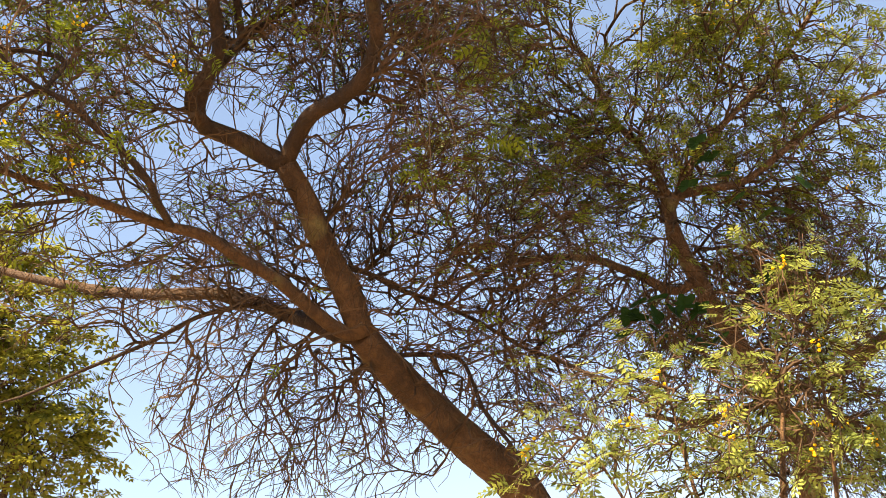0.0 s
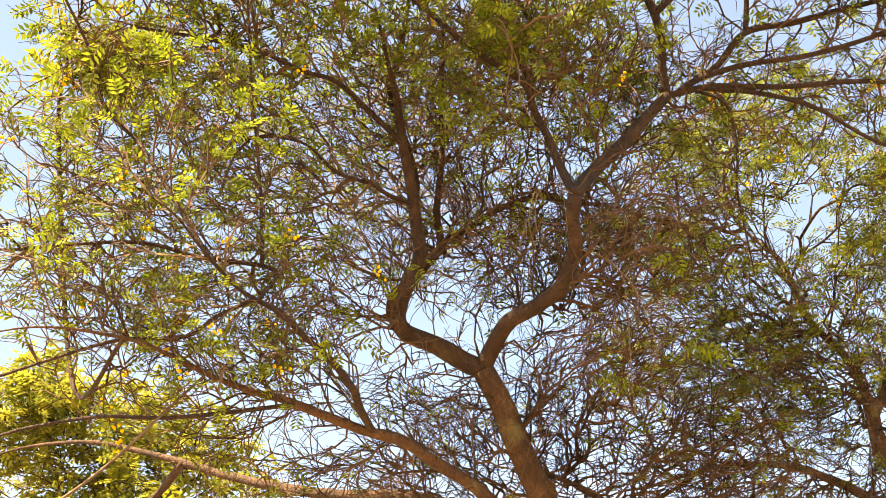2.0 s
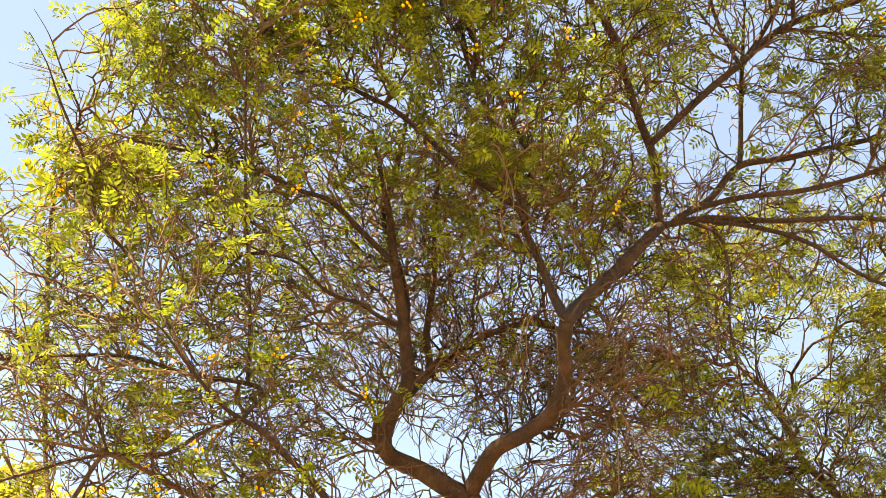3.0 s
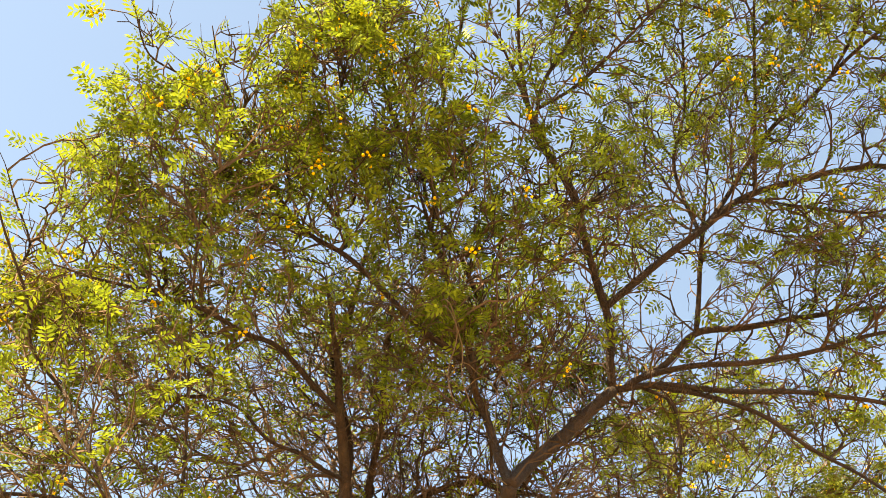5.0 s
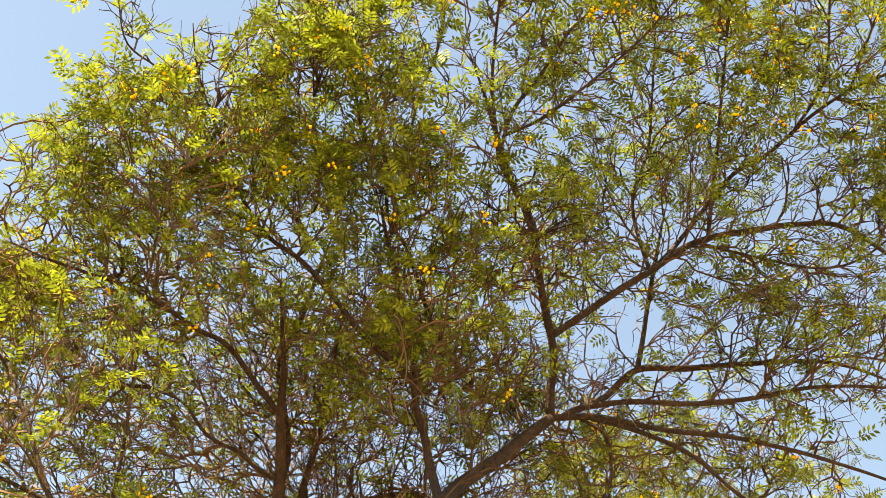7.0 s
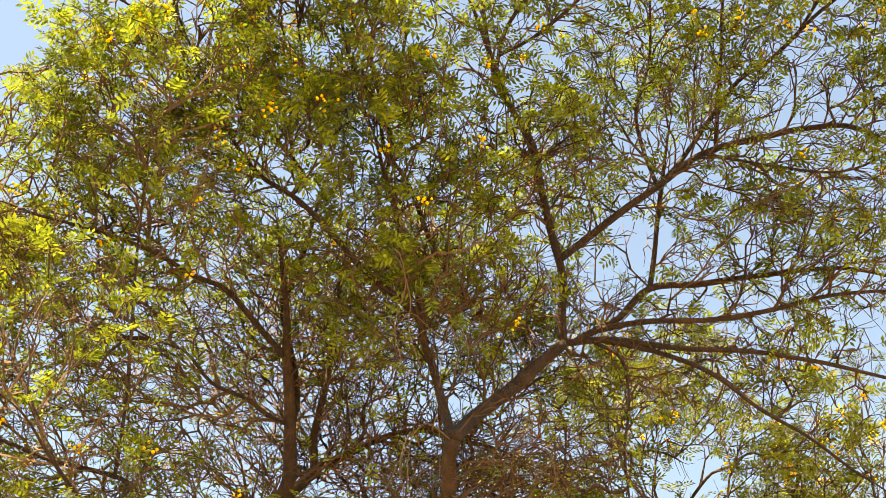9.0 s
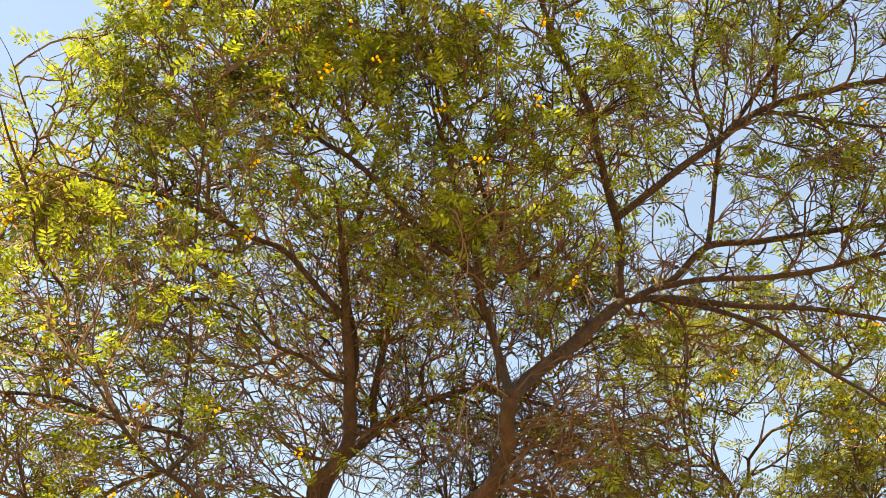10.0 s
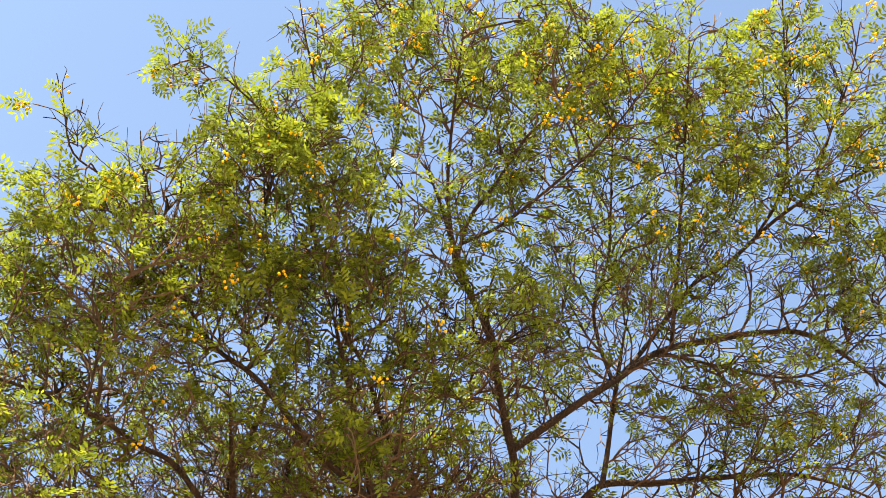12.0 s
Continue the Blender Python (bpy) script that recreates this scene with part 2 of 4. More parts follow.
def grow(tree, limbs, masses, seed, leaf_mat, leaf_size=0.076, template=FEATHER, twig_mat=TWIG, thin=0.0026, per_node=0.36, tilt=40.0, pale=(), one_mat=None, singles=(0, 0, 0), fill=1.0):
    """Fill masses of crown (x, y, z, three half sizes, number of twigs, leafiness, flowers) with twigs that spring from the
    nearest limb or twig and grow on in its direction, curved side sprigs, leaves on the thin ends, and flower heads. limbs: (object, rows).
    tilt: degrees by which the masses lean towards the open side. Each limb gets its own twigs and leaves."""
    rng = np.random.default_rng(seed)
    room = 400000
    along, kids = np.zeros((room, 3)), np.zeros(room)
    lean = np.array(Matrix.Rotation(radians(tilt), 3, "X").transposed())
    count, place, cost, mother, owner, leafy = 0, np.zeros((room, 3)), np.zeros(room), np.full(room, -1), np.zeros(room, int), np.zeros((room, 2))
    for i, (ob, rows) in enumerate(limbs):
        use = rows[rows[:, 3] < 0.075][:, :3] if len(limbs) > 1 else rows[:, :3]
        n = len(use)
        place[count:count + n], owner[count:count + n] = use, i
        if n > 1:
            along[count:count + n] = unit(np.gradient(use, axis=0))
        count += n
    first, chain = count, np.full(room, -1)
    aims, kinds = [], []
    for x, y, z, rx, ry, rz, n, lf, fl in masses:
        n = int(n * fill)
        way = unit(rng.normal(size=(n, 3)))
        aims.append(np.array((x, y, z)) + (way * (rng.random((n, 1)) ** 0.5) * 1.12 * (rx, ry, rz)) @ lean)
        kinds.append(np.full((n, 2), (float(lf), float(fl))))
    aims, kinds = np.vstack(aims), np.vstack(kinds)
    # the old wood is bare: nothing grows close along stout limbs, and few leaves near them
    stout_wood = np.vstack([rows[rows[:, 3] > 0.028][::3, :3] for ob, rows in limbs] + [np.full((1, 3), 99.0)])
    clear = np.array([np.min(np.sum((stout_wood - a) ** 2, 1)) for a in aims]) ** 0.5
    use = clear > 0.16
    kinds[:, 0] *= np.clip((clear - 0.12) / 0.3, 0.1, 1)
    aims, kinds = aims[use], kinds[use]
    hub = limbs[0][1][-1, :3]
    near = np.array([np.min(np.sum((place[:first] - a) ** 2, 1)) for a in aims])
    shoot = rng.random(len(aims)) < 0.12     # long leading shoots come first, the fine twigs spring from them
    for i in np.argsort(np.where(shoot, near, near + 100)):
        aim = aims[i]
        gap = place[:count] - aim
        far = np.sqrt(np.einsum("ij,ij->i", gap, gap))
        flow = unit(aim - hub)    # twigs sweep outwards from the head of the trunk
        turn = 1 + np.einsum("ij,ij->i", gap, along[:count]) / np.maximum(far, 1e-6)    # 0 straight on, 2 straight back
        root = int(np.argmin((far + 0.4 * (far + gap @ flow)) * (1 + 0.45 * turn) + (0.2 if shoot[i] else 0.45) * cost[:count] + 0.07 * kids[:count]))
        d = far[root]
        if d < 0.05 or d > 1.6:
            continue
        a = place[root]
        kids[max(root - 1, 0):root + 2] += 1
        steps = max(2, int(d / 0.085))
        bend = (a + aim) / 2 + rng.normal(size=3) * 0.09 * d + along[root] * 0.2 * d + (0, 0, 0.12 * d)
        u = (np.arange(1, steps + 1) / steps)[:, None]
        line = (1 - u) ** 2 * a + 2 * u * (1 - u) * bend + u * u * aim + rng.normal(size=(steps, 3)) * (0.003 if shoot[i] else 0.0035)
        rows = slice(count, count + steps)
        place[rows], cost[rows], owner[rows], leafy[rows] = line, cost[root] + d * u[:, 0], owner[root], kinds[i]
        chain[rows] = i
        mother[rows] = [root, *range(count, count + steps - 1)]
        along[rows] = unit(np.gradient(np.vstack([a, line]), axis=0))[1:]
        count += steps
    place, mother, owner, leafy = place[:count], mother[:count], owner[:count], leafy[:count]
    ends = np.zeros(count)
    ends[np.setdiff1d(np.arange(first, count), mother)] = 1
    for i in range(count - 1, first - 1, -1):
        ends[mother[i]] += ends[i]
    radius = np.minimum(thin * np.maximum(ends, 1) ** 0.34, 0.009)
    kid = np.arange(first, count)
    mum = mother[kid]
    from_r = np.where(mum >= first, radius[mum], radius[kid] * 1.2)
    # the stoutest twigs are pieces of their own
    stout = np.zeros(len(aims))
    np.maximum.at(stout, chain[kid], ends[kid])
    chosen = np.argsort(-stout, kind="stable")[:singles[2]]
    lone = np.isin(chain[kid], chosen)
    for c in chosen:
        nodes = np.flatnonzero(chain[:count] == c)
        if not len(nodes):
            continue
        ob = limbs[owner[nodes[0]]][0]
        line = np.column_stack([place[[mother[nodes[0]], *nodes]], radius[[nodes[0], *nodes]]])
        part("twig", tube("twig", spline(line, 0.07), 5), TWIG_PALE if ob in pale else twig_mat, ob)
    # curved side sprigs, in two lengths each
    many = np.repeat(kid[ends[kid] <= 4], 2)
    thick = np.array([noise.noise(Vector(p) * 3.4) for p in place[many]])
    many = many[rng.random(len(many)) < np.where(leafy[many, 0] > 0.3, np.clip(0.5 + 0.9 * thick, 0.15, 0.95), 0.6)]
    onward = unit(place[many] - place[mother[many]])
    way = unit(onward + rng.normal(size=(len(many), 3)) * (0.6, 0.6, 0.45))
    length = rng.uniform(0.025, 0.11, (len(many), 1))
    knee = place[many] + way * length
    way = unit(way + onward * 0.35 + rng.normal(size=(len(many), 3)) * 0.35 + (0, 0, -0.2))
    tip = knee + way * length * rng.uniform(0.5, 1.1, (len(many), 1))
    start = np.vstack([place[mum[~lone]], place[many], knee])
    end = np.vstack([place[kid[~lone]], knee, tip])
    side = np.full(len(many), thin)
    r0 = np.concatenate([from_r[~lone], side * 0.9, side * 0.7])
    r1 = np.concatenate([radius[kid[~lone]], side * 0.7, side * 0.4])
    who = np.concatenate([owner[kid[~lone]], owner[many], owner[many]])
    # leaves stand in sprays, with bare stretches between
    thinnest = kid[ends[kid] <= 2]
    stand = np.concatenate([thinnest, many, many])
    spot = np.vstack([place[thinnest], knee, tip])
    grown = np.vstack([unit(place[thinnest] - place[mother[thinnest]]), onward, way])
    clump = np.array([0.4 * noise.noise(Vector(p) * 3.4) + noise.noise(Vector(p) * 11) for p in spot])
    keep = rng.random(len(stand)) < leafy[stand, 0] * per_node * np.clip(0.7 + 2.6 * clump, 0.0, 2.2)
    stand, spot, grown = stand[keep], spot[keep], grown[keep]
    spread = rng.choice([1, 2], len(stand), p=[0.6, 0.4])
    stand, spot, grown = np.repeat(stand, spread), np.repeat(spot, spread, 0), np.repeat(grown, spread, 0)
    ahead = unit(grown * 0.5 + rng.normal(size=(len(stand), 3)) * (0.7, 0.6, 0.14) + (0, 0, -0.06))
    up = unit(rng.normal(size=(len(stand), 3)) * 0.42 + (0, 0, 1))
    size = leaf_size * rng.uniform(0.5, 1.2, len(stand))
    # flowers sit in small bunches
    bunch = np.flatnonzero(rng.random(len(stand)) < leafy[stand, 1] * 0.075)
    each = np.repeat(bunch, 6)
    heads = spot[each] + rng.normal(size=(len(each), 3)) * 0.017
    # the leaves and flower heads on the open side are pieces of their own
    apart, heads_apart = np.zeros(len(stand), bool), np.zeros(len(each), bool)
    apart[np.argsort(spot[:, 1])[:singles[0]]] = True
    heads_apart[np.argsort(heads[:, 1])[:singles[1]]] = True
    if singles[0]:
        blade = mesh_of("leaf", *template)
        blade.materials.append(one_mat)
        for k in np.flatnonzero(apart):
            leaf = new("leaf", blade)
            leaf.parent = limbs[owner[stand[k]]][0]
            leaf.matrix_basis = facing(spot[k], ahead[k], up[k], size[k])
    if singles[1]:
        ball = mesh_of("flower_head", *BLOSSOM, True)
        ball.materials.append(FLOWER)
        for k in np.flatnonzero(heads_apart):
            head = new("flower_head", ball)
            head.parent = limbs[owner[stand[each[k]]]][0]
            head.matrix_basis = facing(heads[k], ahead[each[k]], up[each[k]], rng.uniform(0.0055, 0.0085))
    for i, (ob, rows) in enumerate(limbs):
        m = who == i
        if m.any():
            part("twig_tangle", mesh_of("twig_tangle", *prisms(start[m], end[m], r0[m], r1[m])), TWIG_PALE if ob in pale else twig_mat, ob, "thin grey-brown zigzag twigs", "stuff")
        m = (owner[stand] == i) & ~apart
        if m.any():
            part("foliage", mesh_of("foliage", *scatter(template, spot[m], ahead[m], up[m], size[m])), leaf_mat, ob, "small feathery olive-green leaves", "stuff")
        m = (owner[stand[each]] == i) & ~heads_apart
        if m.any():
            e = each[m]
            part("blossom", mesh_of("blossom", *scatter(BLOSSOM, heads[m], ahead[e], up[e], rng.uniform(0.0055, 0.0085, len(e))), True), FLOWER, ob, "round yellow flower heads", "stuff")


def planted(name, x, y, label, category="tree"):
    tree = new(name)
    tree.location = (x, y, 0)
    return tagged(tree, label, category)


def limb(tree, name, knots, material, label="", sides=12):
    """One limb of a tree, knots in world metres with the radius last."""
    base = tree.location
    if name == "branch" and knots[-1][3] > 0.003:     # run out to a thin, gently rising end
        (*a, _), (*b, r) = knots[-2:]
        on = (Vector(b) - Vector(a)).normalized() * (0.25 + 14 * r)
        knots = [*knots, (*(Vector(b) + on * 0.5 + Vector((0, 0, 0.02))), r * 0.55), (*(Vector(b) + on + Vector((0, 0, -0.02))), r * 0.15)]
    rows = spline([(x - base.x, y - base.y, z - base.z, r) for x, y, z, r in knots], 0.05)
    return part(name, tube(name, rows, sides), material, tree, label), rows


def local(tree, masses):
    return [(m[0] - tree.location.x, m[1] - tree.location.y, *m[2:]) for m in masses]


# ---- ground ----
def ground():
    n, reach = 60, 600.0
    line = np.sign(np.linspace(-1, 1, n)) * np.abs(np.linspace(-1, 1, n)) ** 3 * reach
    points = [(x, y, 0.05 * noise.noise((x * 0.5, y * 0.5, 0)) - 0.03) for x in line for y in line]
    i, j = np.meshgrid(np.arange(n - 1), np.arange(n - 1), indexing="ij")
    faces = np.stack([i * n + j, (i + 1) * n + j, (i + 1) * n + j + 1, i * n + j + 1], -1).reshape(-1, 4)
    ob = new("ground", mesh_of("ground", points, faces, True))
    ob.data.materials.append(SOIL)
    tagged(ob, "dry bare earth under the trees", "ground", kind="structure")


ground()

# ---- the large acacia ----
acacia = planted("acacia_tree", 0.57, 7.01, "large acacia with brown limbs, feathery leaves and yellow flowers")
acacia_limbs = []
acacia_limbs.append(limb(acacia, "trunk", [(0.57, 7.01, -0.15, 0.1776), (0.56, 7.01, 0.1, 0.1406), (0.54, 6.99, 1, 0.1295), (0.48, 6.95, 2.31, 0.1184), (0.43, 6.91, 2.76, 0.111), (0.31, 6.81, 3.21, 0.1088), (0.02, 6.53, 3.47, 0.0947), (-0.28, 6.22, 3.72, 0.0801), (-0.42, 6.02, 3.87, 0.0722)], BARK))
acacia_limbs.append(limb(acacia, "limb", [(-0.42, 6.02, 3.87, 0.0706), (-0.47, 5.9, 4.04, 0.0666), (-0.56, 5.76, 4.25, 0.0617), (-0.63, 5.65, 4.44, 0.0576), (-0.7, 5.56, 4.58, 0.0542)], BARK))
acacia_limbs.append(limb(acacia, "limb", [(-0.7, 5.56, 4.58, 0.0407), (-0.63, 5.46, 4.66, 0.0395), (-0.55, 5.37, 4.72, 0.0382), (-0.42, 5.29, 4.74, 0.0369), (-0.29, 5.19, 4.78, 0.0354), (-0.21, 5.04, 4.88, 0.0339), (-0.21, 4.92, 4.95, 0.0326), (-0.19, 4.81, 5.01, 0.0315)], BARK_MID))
acacia_limbs.append(limb(acacia, "limb", [(-0.19, 4.81, 5.01, 0.0325), (-0.11, 4.96, 5.22, 0.0318), (0.05, 5.08, 5.46, 0.0307), (0.19, 5.13, 5.65, 0.0295), (0.29, 5.16, 5.78, 0.0286)], BARK_SHADED))
acacia_limbs.append(limb(acacia, "branch", [(0.29, 5.16, 5.78, 0.0164), (0.52, 5.19, 5.83, 0.0154), (0.85, 5.26, 5.84, 0.0139), (1.18, 5.3, 5.86, 0.0124), (1.4, 5.33, 5.85, 0.0114), (1.67, 5.37, 5.82, 0.0101), (2.12, 5.45, 5.73, 0.0059), (2.57, 5.53, 5.52, 0.0016)], BARK_SHADED, sides=8))
acacia_limbs.append(limb(acacia, "branch", [(0.34, 5.17, 5.79, 0.0177), (0.44, 5.15, 5.85, 0.0171), (0.69, 5.16, 5.92, 0.0157), (0.99, 5.19, 5.96, 0.0139), (1.27, 5.19, 6.02, 0.0123), (1.63, 5.16, 6.11, 0.0101), (2.08, 5.18, 6.15, 0.0059), (2.53, 5.2, 6.07, 0.0016)], BARK_SHADED, sides=8))
acacia_limbs.append(limb(acacia, "branch", [(0.44, 5.15, 5.85, 0.0194), (0.56, 5.19, 5.96, 0.0186), (0.72, 5.19, 6.15, 0.0173), (0.97, 5.25, 6.23, 0.0157), (1.27, 5.3, 6.33, 0.0138), (1.75, 5.37, 6.45, 0.0107), (2.15, 5.47, 6.41, 0.0062), (2.55, 5.57, 6.25, 0.0017)], BARK_SHADED, sides=8))
acacia_limbs.append(limb(acacia, "branch", [(0.72, 5.19, 6.15, 0.0145), (0.75, 5.16, 6.35, 0.0136), (0.77, 5.08, 6.54, 0.0126), (0.79, 4.99, 6.67, 0.0118)], BARK_SHADED, sides=8))
acacia_limbs.append(limb(acacia, "branch", [(0.29, 5.16, 5.78, 0.0232), (0.28, 5.08, 5.9, 0.0224), (0.29, 5.02, 5.99, 0.0218), (0.27, 4.94, 6.09, 0.0211), (0.22, 4.84, 6.23, 0.0201), (0.17, 4.71, 6.39, 0.0189), (0.13, 4.58, 6.53, 0.0178), (0.02, 4.46, 6.67, 0.0166), (-0.07, 4.31, 6.83, 0.0152)], BARK_SHADED, sides=8))
acacia_limbs.append(limb(acacia, "branch", [(0.15, 4.63, 6.47, 0.0125), (0.05, 4.52, 6.66, 0.0113), (-0.05, 4.44, 6.79, 0.0105), (-0.08, 4.33, 6.89, 0.0097), (-0.12, 4.14, 7.05, 0.0085), (-0.12, 3.91, 7.21, 0.0072), (-0.1, 3.64, 7.4, 0.0055)], BARK_SHADED, sides=8))
acacia_limbs.append(limb(acacia, "branch", [(-0.06, 4.41, 6.82, 0.0111), (-0.01, 4.26, 6.99, 0.0102), (0.12, 4.13, 7.15, 0.0092), (0.26, 3.96, 7.32, 0.0081), (0.43, 3.84, 7.43, 0.0071), (0.64, 3.63, 7.62, 0.0057)], BARK_SHADED, sides=8))
acacia_limbs.append(limb(acacia, "branch", [(-0.04, 4.34, 6.9, 0.0097), (0.16, 4.27, 6.99, 0.0089), (0.45, 4.1, 7.19, 0.0071), (0.64, 3.96, 7.33, 0.0059), (0.84, 3.75, 7.52, 0.0043)], BARK_SHADED, sides=8))
acacia_limbs.append(limb(acacia, "branch", [(0.26, 4.93, 6.1, 0.0202), (0.45, 4.86, 6.24, 0.0194), (0.6, 4.82, 6.36, 0.0187), (0.76, 4.81, 6.5, 0.018), (0.92, 4.79, 6.65, 0.0172), (1.07, 4.79, 6.74, 0.0166), (1.28, 4.8, 6.82, 0.0158), (1.52, 4.82, 6.91, 0.0149), (1.79, 4.87, 6.96, 0.0138), (2.14, 5.02, 6.82, 0.008), (2.49, 5.17, 6.56, 0.0022)], BARK_SHADED, sides=8))
acacia_limbs.append(limb(acacia, "branch", [(0.76, 4.81, 6.5, 0.0132), (0.89, 4.88, 6.75, 0.0127), (1.07, 4.8, 7.02, 0.0119), (1.18, 4.7, 7.13, 0.0113), (1.35, 4.61, 7.21, 0.0107), (1.57, 4.44, 7.36, 0.0098), (1.79, 4.31, 7.46, 0.0089), (2.17, 4.14, 7.54, 0.0077), (2.57, 4.04, 7.58, 0.0045), (2.97, 3.94, 7.5, 0.0012)], BARK_SHADED, sides=8))
acacia_limbs.append(limb(acacia, "branch", [(1.04, 4.79, 6.72, 0.0119), (1.07, 4.75, 7.01, 0.0107), (1.09, 4.62, 7.25, 0.0094), (1.09, 4.45, 7.42, 0.0082), (1.09, 4.18, 7.65, 0.0065), (1.08, 3.87, 7.88, 0.0045)], BARK_SHADED, sides=8))
acacia_limbs.append(limb(acacia, "branch", [(0.74, 4.81, 6.49, 0.0118), (0.69, 4.86, 6.79, 0.0106), (0.66, 4.81, 7.01, 0.0094), (0.72, 4.63, 7.19, 0.0079), (0.72, 4.44, 7.38, 0.0064), (0.71, 4.2, 7.59, 0.0045)], BARK_SHADED, sides=8))
acacia_limbs.append(limb(acacia, "branch", [(-0.19, 4.81, 5.01, 0.0212), (-0.24, 4.87, 5.2, 0.02), (-0.3, 4.87, 5.42, 0.0185), (-0.35, 4.82, 5.54, 0.0173), (-0.36, 4.77, 5.66, 0.0162), (-0.44, 4.65, 5.91, 0.0138), (-0.49, 4.58, 6.06, 0.0123), (-0.55, 4.49, 6.22, 0.0106)], BARK_SHADED, sides=8))
acacia_limbs.append(limb(acacia, "branch", [(-0.36, 4.78, 5.63, 0.0176), (-0.46, 4.7, 5.67, 0.0167), (-0.63, 4.62, 5.78, 0.0152), (-0.76, 4.56, 5.91, 0.0139), (-0.94, 4.49, 6.07, 0.0122), (-1.15, 4.42, 6.19, 0.0104), (-1.34, 4.27, 6.42, 0.0081)], BARK_SHADED, sides=8))
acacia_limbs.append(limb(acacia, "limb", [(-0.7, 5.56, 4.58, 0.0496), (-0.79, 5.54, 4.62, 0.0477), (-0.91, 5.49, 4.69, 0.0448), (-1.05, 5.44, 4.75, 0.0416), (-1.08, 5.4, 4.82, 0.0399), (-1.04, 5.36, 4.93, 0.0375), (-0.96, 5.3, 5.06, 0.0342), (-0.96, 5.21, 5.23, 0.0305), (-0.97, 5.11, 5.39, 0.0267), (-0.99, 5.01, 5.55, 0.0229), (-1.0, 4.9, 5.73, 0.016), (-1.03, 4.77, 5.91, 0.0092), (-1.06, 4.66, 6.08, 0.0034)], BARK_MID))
acacia_limbs.append(limb(acacia, "branch", [(-0.96, 5.18, 5.28, 0.0246), (-0.97, 5.23, 5.51, 0.0226), (-1.04, 5.17, 5.8, 0.0192), (-1.07, 5.09, 5.95, 0.0171), (-1.01, 5.03, 6.08, 0.0152), (-0.96, 4.94, 6.26, 0.0127)], BARK_SHADED, sides=8))
acacia_limbs.append(limb(acacia, "branch", [(-1.03, 5.35, 4.95, 0.0229), (-0.9, 5.4, 5.13, 0.0209), (-0.87, 5.42, 5.23, 0.0198), (-0.88, 5.36, 5.36, 0.0182), (-0.83, 5.25, 5.62, 0.015), (-0.82, 5.17, 5.79, 0.0129), (-0.79, 5.03, 6.04, 0.0097)], BARK_SHADED, sides=8))
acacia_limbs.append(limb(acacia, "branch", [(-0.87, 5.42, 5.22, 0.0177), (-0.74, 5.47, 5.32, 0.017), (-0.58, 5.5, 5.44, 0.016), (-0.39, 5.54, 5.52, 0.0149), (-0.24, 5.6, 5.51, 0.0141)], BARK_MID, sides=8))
acacia_limbs.append(limb(acacia, "limb", [(-0.42, 6.02, 3.87, 0.0412), (-0.54, 6.09, 3.91, 0.0407), (-0.67, 6.17, 4.01, 0.0396), (-0.83, 6.28, 4.12, 0.0384), (-0.98, 6.37, 4.23, 0.037), (-1.25, 6.53, 4.37, 0.0348), (-1.53, 6.68, 4.45, 0.0323), (-1.85, 6.83, 4.56, 0.0294), (-2.15, 6.95, 4.68, 0.0265), (-2.45, 7.05, 4.81, 0.0235), (-2.73, 7.12, 4.94, 0.0207), (-3, 7.18, 5.05, 0.0178), (-3.36, 7.25, 5.17, 0.0139), (-3.86, 7.35, 5.21, 0.0081), (-4.36, 7.45, 5.13, 0.0023)], BARK_MID))
acacia_limbs.append(limb(acacia, "branch", [(-2.69, 7.11, 4.92, 0.025), (-2.89, 7.33, 4.84, 0.023), (-3.12, 7.49, 4.76, 0.021), (-3.37, 7.58, 4.67, 0.0187), (-3.77, 7.68, 4.46, 0.0108), (-4.17, 7.78, 4.13, 0.003)], BARK_MID, sides=8))
acacia_limbs.append(limb(acacia, "limb", [(-0.42, 6.02, 3.87, 0.0365), (-0.53, 5.95, 3.88, 0.0365), (-0.66, 5.82, 3.97, 0.0336), (-0.77, 5.7, 4.05, 0.0312), (-0.95, 5.53, 4.13, 0.0276), (-1.06, 5.42, 4.18, 0.0255), (-1.22, 5.29, 4.19, 0.0228), (-1.36, 5.16, 4.21, 0.0202), (-1.5, 5.02, 4.23, 0.0177), (-1.62, 4.91, 4.23, 0.0157), (-1.76, 4.75, 4.24, 0.013), (-1.9, 4.58, 4.27, 0.0103), (-2.02, 4.43, 4.27, 0.0079), (-2.27, 4.18, 4.21, 0.0046), (-2.52, 3.93, 4.03, 0.0013)], BARK))
acacia_limbs.append(limb(acacia, "branch", [(-1.18, 5.32, 4.19, 0.0186), (-1.2, 5.11, 4.22, 0.0171), (-1.2, 4.99, 4.24, 0.0163), (-1.27, 4.87, 4.32, 0.0146), (-1.36, 4.74, 4.38, 0.0129), (-1.45, 4.61, 4.44, 0.0112), (-1.57, 4.46, 4.47, 0.0092), (-1.67, 4.27, 4.55, 0.0069)], BARK_SHADED, sides=8))
acacia_limbs.append(limb(acacia, "branch", [(-0.96, 6.36, 4.22, 0.0139), (-1.06, 6.15, 4.12, 0.0131), (-1.22, 6.06, 4.05, 0.0123), (-1.43, 6.12, 3.98, 0.0111), (-1.63, 6.17, 3.93, 0.01), (-1.84, 6.2, 3.87, 0.0088), (-2.11, 6.24, 3.79, 0.0074)], BARK_SHADED, sides=8))
